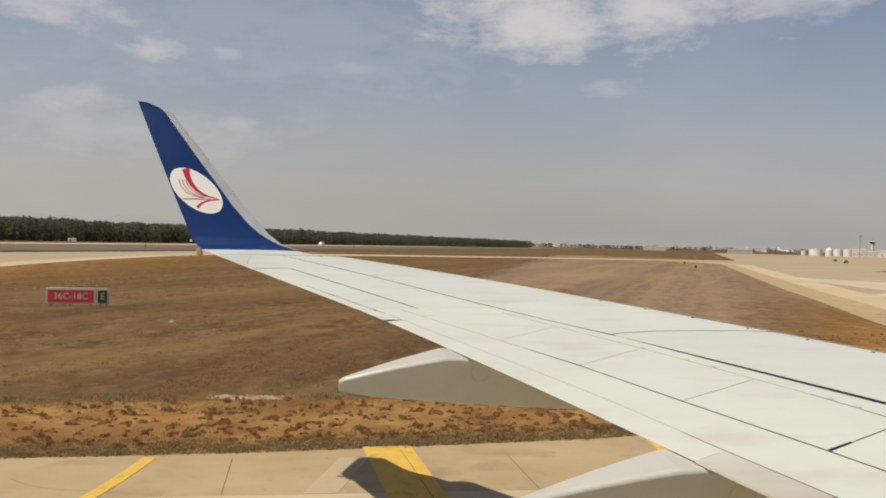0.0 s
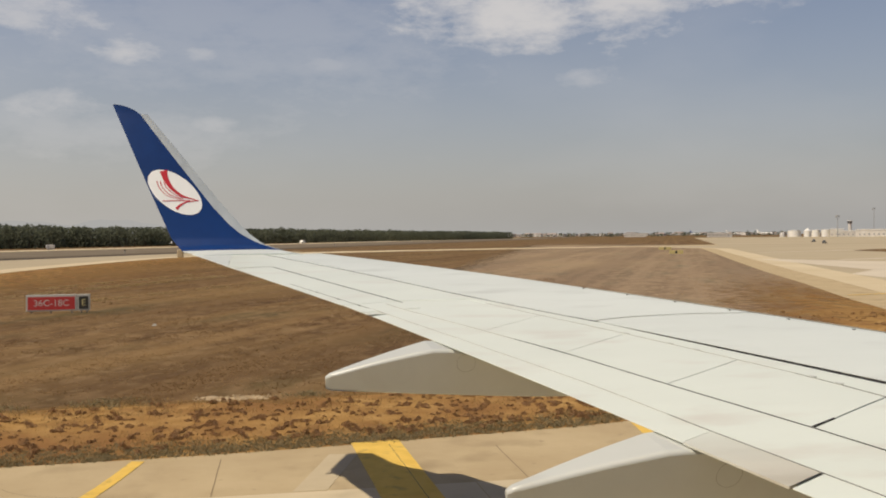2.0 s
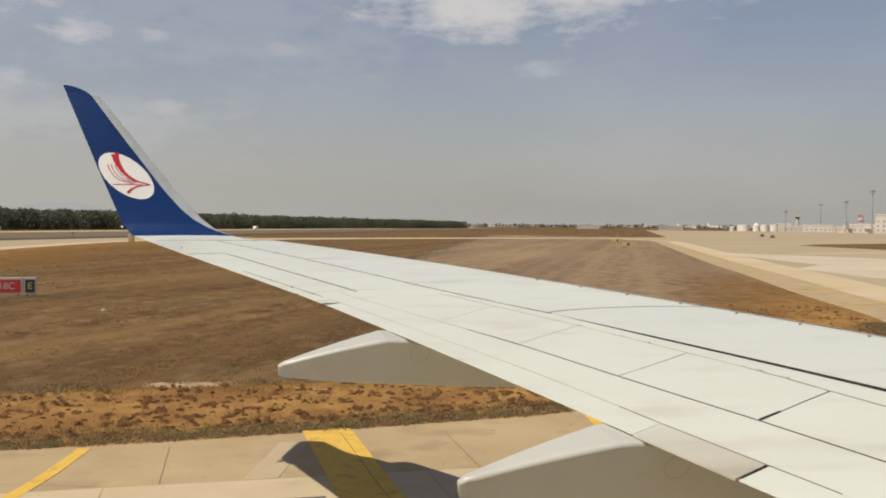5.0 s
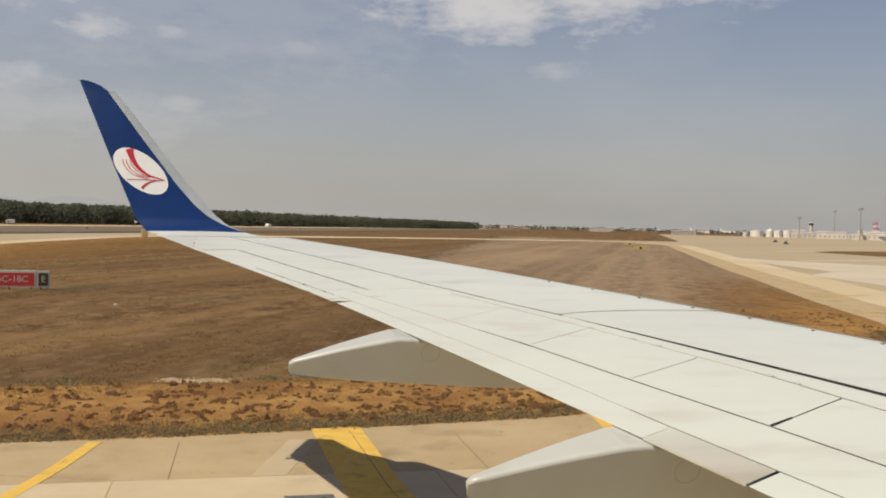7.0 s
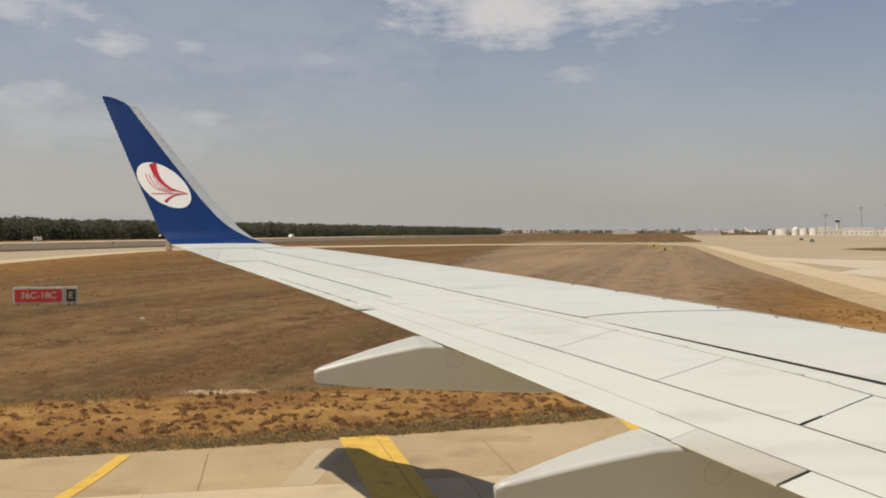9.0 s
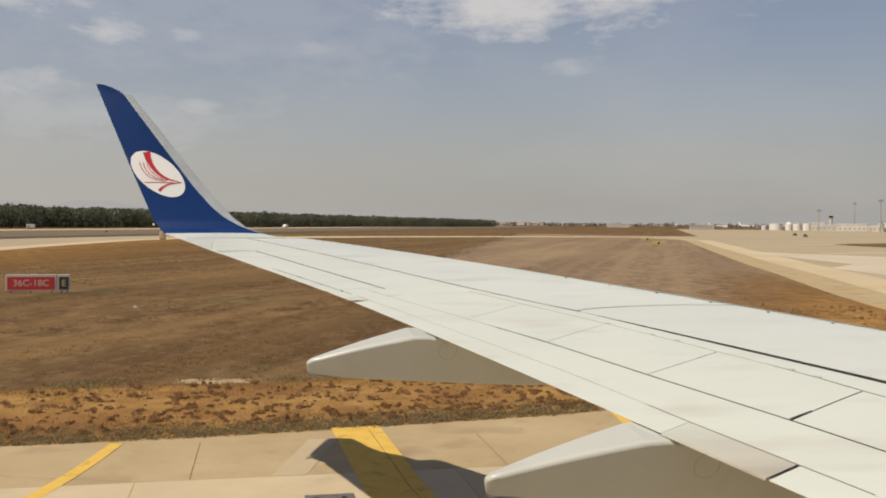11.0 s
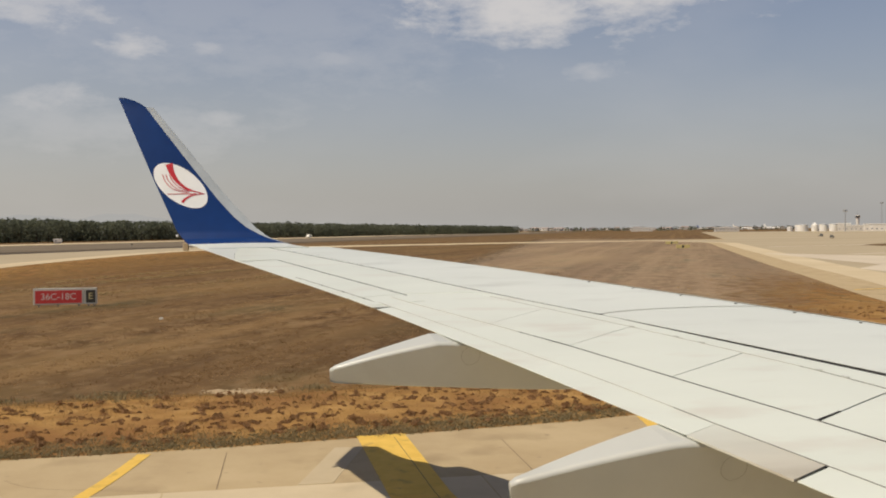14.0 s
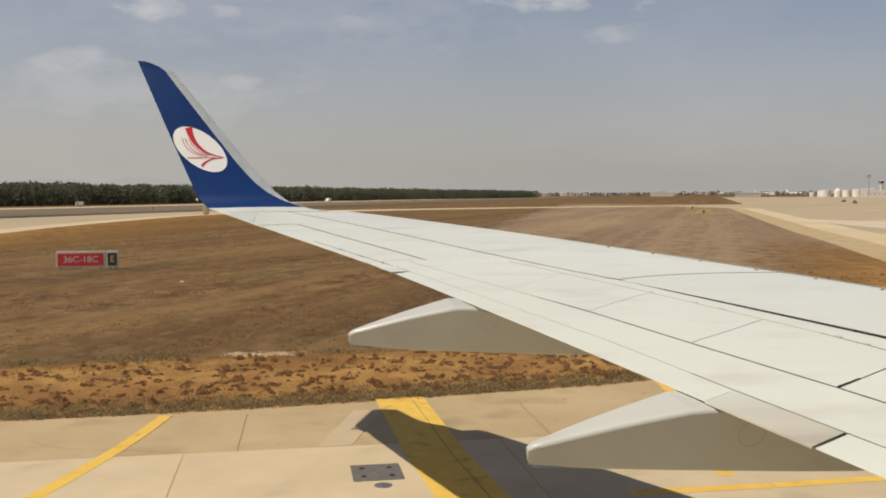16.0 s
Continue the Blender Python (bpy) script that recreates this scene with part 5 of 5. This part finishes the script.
# ---- far skyline ----
def build_house(x, y, w, d, h, turn, flat):
    root = thing("house", (x, y, -0.05), "far pale plastered house with a low faded roof" if not flat else "far pale flat-roofed building", "house", "houses of the far town")
    root.rotation_euler = (0, 0, radians(turn))
    bm = bmesh.new()
    box(bm, -w / 2, w / 2, -d / 2, d / 2, 0, h)
    part("wall", bm, HOUSE_WHITE, root)
    bm = bmesh.new()
    if flat:
        box(bm, -w / 2 - 0.2, w / 2 + 0.2, -d / 2 - 0.2, d / 2 + 0.2, h, h + 0.5)
    else:
        loft(bm, [[(-w / 2 - 0.4, -d / 2 - 0.4, h), (-w / 2 - 0.4, d / 2 + 0.4, h), (-w / 2 - 0.4, 0, h + d * 0.28)], [(w / 2 + 0.4, -d / 2 - 0.4, h), (w / 2 + 0.4, d / 2 + 0.4, h), (w / 2 + 0.4, 0, h + d * 0.28)]])
    part("roof", bm, ROOF_TILE, root)
    bm = bmesh.new()
    box(bm, -0.7, 0.7, -0.06, 0.06, -0.6, 0.6)
    first = None
    n = max(2, int(w / 4.5))
    for fl in range(max(1, int(h / 3.2))):
        for i in range(n):
            if first is None:
                ob = part("window", bm, FAR_PANE, root)
                first = ob.data
            else:
                ob = new("window", first)
                ob.parent = root
            ob.location = (-w / 2 + w * (i + 0.5) / n, -d / 2, 1.7 + 3.1 * fl)


rng_town = random.Random(21)
for k in range(150):
    deg = rng_town.uniform(58.0, 77.5)
    dist = rng_town.uniform(2300, 3600)
    x, y = bearing(deg, dist)
    build_house(x, y, rng_town.uniform(9, 22), rng_town.uniform(8, 13), rng_town.choice([3.2, 3.4, 3.6, 6.0, 6.4]), deg + rng_town.uniform(-50, 50), rng_town.random() < 0.5)


def build_hedge_trees():
    """Broken clumps of trees between the far houses."""
    rng = np.random.default_rng(31)
    V, F = [], []
    for _ in range(330):
        deg = rng.uniform(45, 77.5)
        dist = rng.uniform(1500, 2900)
        x, y = bearing(deg, dist)
        h = rng.uniform(3.5, 8.0)
        w = h * rng.uniform(0.5, 0.9)
        for _ in range(34):
            t = rng.uniform(0.03, 1)
            env = math.sqrt(max(0.02, 1 - ((t - 0.45) / 0.6) ** 2)) * w
            a, r = rng.uniform(0, 6.28), env * math.sqrt(rng.uniform(0.1, 1))
            c = np.array([x + math.cos(a) * r, y + math.sin(a) * r, t * h])
            d1, d2 = rng.normal(size=3), rng.normal(size=3)
            d1 *= 0.15 * h / np.linalg.norm(d1)
            d2 *= 0.15 * h / np.linalg.norm(d2)
            i = len(V)
            V += [tuple(c - d1), tuple(c + d2), tuple(c + d1), tuple(c - d2)]
            F += [(i, i + 1, i + 2), (i, i + 2, i + 3)]
    me = bpy.data.meshes.new("far_trees")
    me.from_pydata(V, [], F)
    me.materials.append(LEAVES)
    tagged(new("far_trees", me), "scattered dark trees between the far houses", "trees", kind="stuff")


build_hedge_trees()


def build_tank(deg, dist, r, h, peak):
    x, y = bearing(deg, dist)
    root = thing("storage_tank", (x, y, -0.05), "white cylindrical fuel storage tank with a shallow roof", "tank", "fuel tanks")
    bm = bmesh.new()
    tube(bm, 0, 0, 0, h, r, r, 40)
    part("shell", bm, TANK, root, "", True).data.set_sharp_from_angle(angle=radians(40))
    bm = bmesh.new()
    tube(bm, 0, 0, h, h + peak, r + 0.15, 0.4, 40)
    part("roof", bm, TANK, root)
    for z in (0.33, 0.66):
        bm = bmesh.new()
        tube(bm, 0, 0, h * z - 0.12, h * z + 0.12, r + 0.12, r + 0.12, 40)
        part("stiffener", bm, TANK, root)
    bm = bmesh.new()
    for i in range(20):
        a = 2.2 + i * 0.05
        box(bm, (r + 0.1) * math.cos(a), (r + 1.0) * math.cos(a) + 0.3, (r + 0.1) * math.sin(a), (r + 1.0) * math.sin(a) + 0.3, h * i / 20, h * i / 20 + 0.25)
    part("stair", bm, MAST, root, "grey spiral stair")


for deg, r, h, pk in ((59.55, 3.0, 4.6, 0.4), (58.95, 6.6, 6.4, 0.5), (58.25, 3.4, 6.0, 2.6), (57.8, 4.0, 6.6, 0.4), (57.3, 3.8, 6.8, 0.5)):
    build_tank(deg, 1010 + 20 * (deg - 58), r, h, pk)


def build_mast(deg, dist, h, kind="flood"):
    x, y = bearing(deg, dist)
    root = thing("floodlight_mast", (x, y, -0.05), "tall grey apron floodlight mast", "mast", "floodlight masts")
    root.rotation_euler = (0, 0, radians(deg))
    bm = bmesh.new()
    tube(bm, 0, 0, 0, h, 0.42, 0.2, 10)
    part("pole", bm, MAST, root)
    bm = bmesh.new()
    tube(bm, 0, 0, h - 0.5, h, 1.7, 1.7, 16)
    part("ring_platform", bm, MAST, root)
    for i in range(5):
        bm = bmesh.new()
        box(bm, -1.9 + i * 0.8, -1.4 + i * 0.8, -1.2, -0.7, h - 2.0, h - 0.6, 0.05)
        part("floodlight", bm, MAST, root)


for deg, dist, h in ((56.68, 900, 19), (54.84, 1250, 33), (53.53, 800, 25), (52.2, 720, 30), (49.5, 900, 30)):
    build_mast(deg, dist, h)


def build_red_tower(deg, dist, h):
    """A red and white lattice radar tower."""
    x, y = bearing(deg, dist)
    root = thing("radar_tower", (x, y, -0.05), "red and white lattice radar tower", "tower")
    w = 3.2
    for i in range(6):
        z0, z1 = h * i / 6, h * (i + 1) / 6
        bm = bmesh.new()
        for sx in (-1, 1):
            for sy in (-1, 1):
                tube(bm, sx * w / 2, sy * w / 2, z0, z1, 0.22, 0.22, 8)
            made = box(bm, -w / 2, w / 2, -0.12, 0.12, -0.12, 0.12)
            bmesh.ops.rotate(bm, verts=made, matrix=Matrix.Rotation(sx * math.atan2(z1 - z0, w), 3, "Y"))
            bmesh.ops.translate(bm, verts=made, vec=(0, sx * w / 2, (z0 + z1) / 2))
        box(bm, -w / 2 - 0.1, w / 2 + 0.1, -w / 2 - 0.1, w / 2 + 0.1, z1 - 0.2, z1)
        part("tower_stage", bm, DECAL_RED if i % 2 == 0 else DECAL_WHITE, root, "red lattice stage" if i % 2 == 0 else "white lattice stage")
    bm = bmesh.new()
    for k in range(5):
        box(bm, -3.4, 3.4, -0.9 + 0.1 * k, -0.8 + 0.1 * k, h + 0.1 + 0.5 * k, h + 0.3 + 0.5 * k)
    for k in range(6):
        box(bm, -3.3 + 1.28 * k, -3.1 + 1.28 * k, -0.6, -0.5, h, h + 2.4)
    part("antenna", bm, DECAL_RED, root)
    bm = bmesh.new()
    tube(bm, 0, 0, h + 2.2, h + 6, 0.2, 0.1, 8)
    part("spike", bm, MAST, root)


build_red_tower(52.75, 900, 13)


def build_control_tower(deg, dist):
    x, y = bearing(deg, dist)
    root = thing("control_tower", (x, y, -0.05), "white control tower with a dark glazed cab", "tower")
    bm = bmesh.new()
    tube(bm, 0, 0, 0, 15, 2.2, 2.0, 14)
    part("shaft", bm, HOUSE_WHITE, root)
    bm = bmesh.new()
    tube(bm, 0, 0, 15, 16, 2.2, 3.0, 14)
    part("collar", bm, HOUSE_WHITE, root)
    bm = bmesh.new()
    tube(bm, 0, 0, 16, 18.0, 2.7, 3.1, 14)
    part("cab", bm, GLASS_DARK, root)
    bm = bmesh.new()
    tube(bm, 0, 0, 18.0, 18.7, 3.3, 2.7, 14)
    part("roof", bm, HOUSE_WHITE, root)
    bm = bmesh.new()
    tube(bm, 0, 0, 18.7, 25, 0.18, 0.08, 8)
    part("aerial", bm, MAST, root)


build_control_tower(56.05, 1300)


def build_terminal(deg, dist, length, h, turn):
    x, y = bearing(deg, dist)
    root = thing("terminal_building", (x, y, -0.05), "long white flat-roofed airport building with window rows", "building", "airport buildings")
    root.rotation_euler = (0, 0, radians(turn))
    bm = bmesh.new()
    box(bm, -length / 2, length / 2, -9, 9, 0, h)
    part("wall", bm, HOUSE_WHITE, root)
    bm = bmesh.new()
    box(bm, -length / 2 - 0.3, length / 2 + 0.3, -9.3, 9.3, h, h + 0.8)
    part("roof_edge", bm, TANK, root)
    bm = bmesh.new()
    box(bm, -0.7, 0.7, -0.08, 0.08, -0.6, 0.6)
    first = None
    for fl in range(max(1, int(h / 3.6))):
        for i in range(int(length / 4)):
            if first is None:
                ob = part("window", bm, FAR_PANE, root)
                first = ob.data
            else:
                ob = new("window", first)
                ob.parent = root
            ob.location = (-length / 2 + 2 + 4 * i, -9, 2.2 + 3.6 * fl)


build_terminal(49.6, 820, 70, 14, 52)
build_terminal(52.0, 900, 50, 6.5, 50)
build_terminal(53.0, 900, 30, 4.6, 54)
build_terminal(55.0, 950, 24, 6.0, 60)
build_terminal(56.2, 980, 18, 5.0, 58)
build_terminal(56.75, 1000, 12, 7.0, 58)
build_terminal(54.2, 1000, 22, 4.5, 56)
build_terminal(63.0, 1100, 26, 4.0, 66)
build_terminal(67.8, 1400, 30, 5.0, 70)


def build_parked_airliner(deg, dist, turn, fin_mat, label):
    x, y = bearing(deg, dist)
    root = thing("parked_airliner", (x, y, -0.05), label, "airplane", "parked airliners")
    root.rotation_euler = (0, 0, radians(turn))
    bm = bmesh.new()
    rings = []
    for u, r, dz in ((-17, 0.15, 0.2), (-16, 0.9, 0.0), (-14, 1.6, 0), (-10, 1.9, 0), (8, 1.9, 0), (14, 1.2, 0.5), (18, 0.3, 1.1)):
        rings.append([(r * math.cos(a * math.pi / 8), u, 3.4 + dz + r * math.sin(a * math.pi / 8)) for a in range(16)])
    loft(bm, rings)
    part("fuselage", bm, TANK, root, "", True)
    bm = bmesh.new()
    for s in (-1, 1):
        loft(bm, [[(s * 1.5, -3, 2.6), (s * 1.5, 3.5, 2.6), (s * 1.5, 3.5, 3.0), (s * 1.5, -3, 3.0)], [(s * 16.5, 5.0, 4.0), (s * 16.5, 6.5, 4.0), (s * 16.5, 6.5, 4.2), (s * 16.5, 5.0, 4.2)]])
        loft(bm, [[(s * 0.5, 14, 4.6), (s * 0.5, 17, 4.6), (s * 0.5, 17, 4.8), (s * 0.5, 14, 4.8)], [(s * 6.5, 17, 5.2), (s * 6.5, 18.3, 5.2), (s * 6.5, 18.3, 5.3), (s * 6.5, 17, 5.3)]])
    part("wings", bm, TANK, root)
    bm = bmesh.new()
    loft(bm, [[(-0.2, 11, 5.0), (0.2, 11, 5.0), (0.2, 17, 5.0), (-0.2, 17, 5.0)], [(-0.12, 16.5, 12.0), (0.12, 16.5, 12.0), (0.12, 18.8, 12.0), (-0.12, 18.8, 12.0)]])
    part("tail_fin", bm, fin_mat, root)
    for s in (-1, 1):
        bm = bmesh.new()
        made = tube(bm, 0, 0, -2.0, 2.0, 1.0, 0.8, 14)
        bmesh.ops.rotate(bm, verts=made, matrix=Matrix.Rotation(math.pi / 2, 3, "X"))
        bmesh.ops.translate(bm, verts=made, vec=(s * 5, -2.5, 1.7))
        part("engine", bm, TANK, root, "", True)
    for lx, ly in ((0, -12), (-2.8, 2), (2.8, 2)):
        bm = bmesh.new()
        tube(bm, lx, ly, 0, 2.4, 0.35, 0.2, 10)
        part("gear_leg", bm, RUBBER, root)


build_parked_airliner(62.2, 2300, 150, TANK, "white airliner parked far across the airfield")
build_parked_airliner(60.5, 2100, 130, TANK, "white airliner parked far across the airfield")
build_parked_airliner(64.3, 2400, 120, BLUE, "white airliner with a blue fin parked far off")
build_parked_airliner(53.0, 900, 205, TANK, "white airliner parked before the airport buildings")
build_parked_airliner(50.6, 900, 140, GLASS_DARK, "white airliner with a dark fin before the terminal")


def build_van(x, y, turn):
    root = thing("service_van", (x, y, -0.05), "small white service van on the perimeter road", "vehicle")
    root.rotation_euler = (0, 0, radians(turn))
    bm = bmesh.new()
    rings = [[(-0.95, u, z0), (0.95, u, z0), (0.95, u, z1), (-0.95, u, z1)] for u, z0, z1 in ((-2.6, 0.5, 1.1), (-1.7, 0.4, 1.3), (-0.9, 0.4, 2.2), (2.5, 0.4, 2.25), (2.6, 0.5, 2.1))]
    loft(bm, rings)
    part("body", bm, TANK, root)
    bm = bmesh.new()
    box(bm, -0.97, 0.97, -0.6, 1.0, 1.45, 2.0)
    part("side_window", bm, GLASS_DARK, root)
    for sx in (-0.85, 0.85):
        for sy in (-1.6, 1.6):
            bm = bmesh.new()
            made = tube(bm, 0, 0, -0.12, 0.12, 0.36, 0.36, 16)
            bmesh.ops.rotate(bm, verts=made, matrix=Matrix.Rotation(math.pi / 2, 3, "Y"))
            bmesh.ops.translate(bm, verts=made, vec=(sx, sy, 0.36))
            part("wheel", bm, RUBBER, root)


def build_tow_tractor(x, y, turn):
    root = thing("tow_tractor", (x, y, 0.0), "low dark tow tractor standing on the apron", "vehicle", "tow tractors")
    root.rotation_euler = (0, 0, radians(turn))
    bm = bmesh.new()
    box(bm, -0.6, 0.6, -1.2, 1.2, 0.22, 0.62, 0.06)
    part("body", bm, GRATE, root)
    bm = bmesh.new()
    loft(bm, [[(-0.48, -0.1, 0.62), (0.48, -0.1, 0.62), (0.48, 0.8, 0.62), (-0.48, 0.8, 0.62)], [(-0.42, 0.05, 1.1), (0.42, 0.05, 1.1), (0.42, 0.75, 1.1), (-0.42, 0.75, 1.1)]])
    part("cab", bm, GLASS_DARK, root)
    for sx in (-0.52, 0.52):
        for sy in (-0.8, 0.8):
            bm = bmesh.new()
            made = tube(bm, 0, 0, -0.1, 0.1, 0.27, 0.27, 16)
            bmesh.ops.rotate(bm, verts=made, matrix=Matrix.Rotation(math.pi / 2, 3, "Y"))
            bmesh.ops.translate(bm, verts=made, vec=(sx, sy, 0.27))
            part("wheel", bm, RUBBER, root)


build_tow_tractor(-370.7, 221.6, 40)
build_tow_tractor(-318.0, 193.0, 70)

_p = RUN * 560 + ACROSS * 236
build_van(_p.x, _p.y, 65)


def build_hills():
    bm = bmesh.new()
    lo, hi = [], []
    for k in range(90):
        deg = 60 + k * 0.75
        x, y = bearing(deg, 4300)
        h = 12 + 85 * max(0.0, math.sin((deg - 84) / 40 * math.pi)) ** 1.4 * (0.75 + 0.5 * noise.noise((deg * 0.22, 0, 0))) + 16 * noise.noise((deg * 0.8, 3, 0))
        lo.append(bm.verts.new((x, y, -1)))
        hi.append(bm.verts.new((x, y, max(h, 6))))
    back = []
    for k in range(90):
        x, y = bearing(60 + k * 0.75, 4500)
        back.append(bm.verts.new((x, y, -1)))
    for i in range(89):
        bm.faces.new((lo[i], lo[i + 1], hi[i + 1], hi[i]))
        bm.faces.new((hi[i], hi[i + 1], back[i + 1], back[i]))
    bmesh.ops.recalc_face_normals(bm, faces=bm.faces)
    tagged(finish("backdrop_hills", bm, HILL), "faint hills on the horizon, glowing in the grey of the haze", "hills", kind="structure")


build_hills()
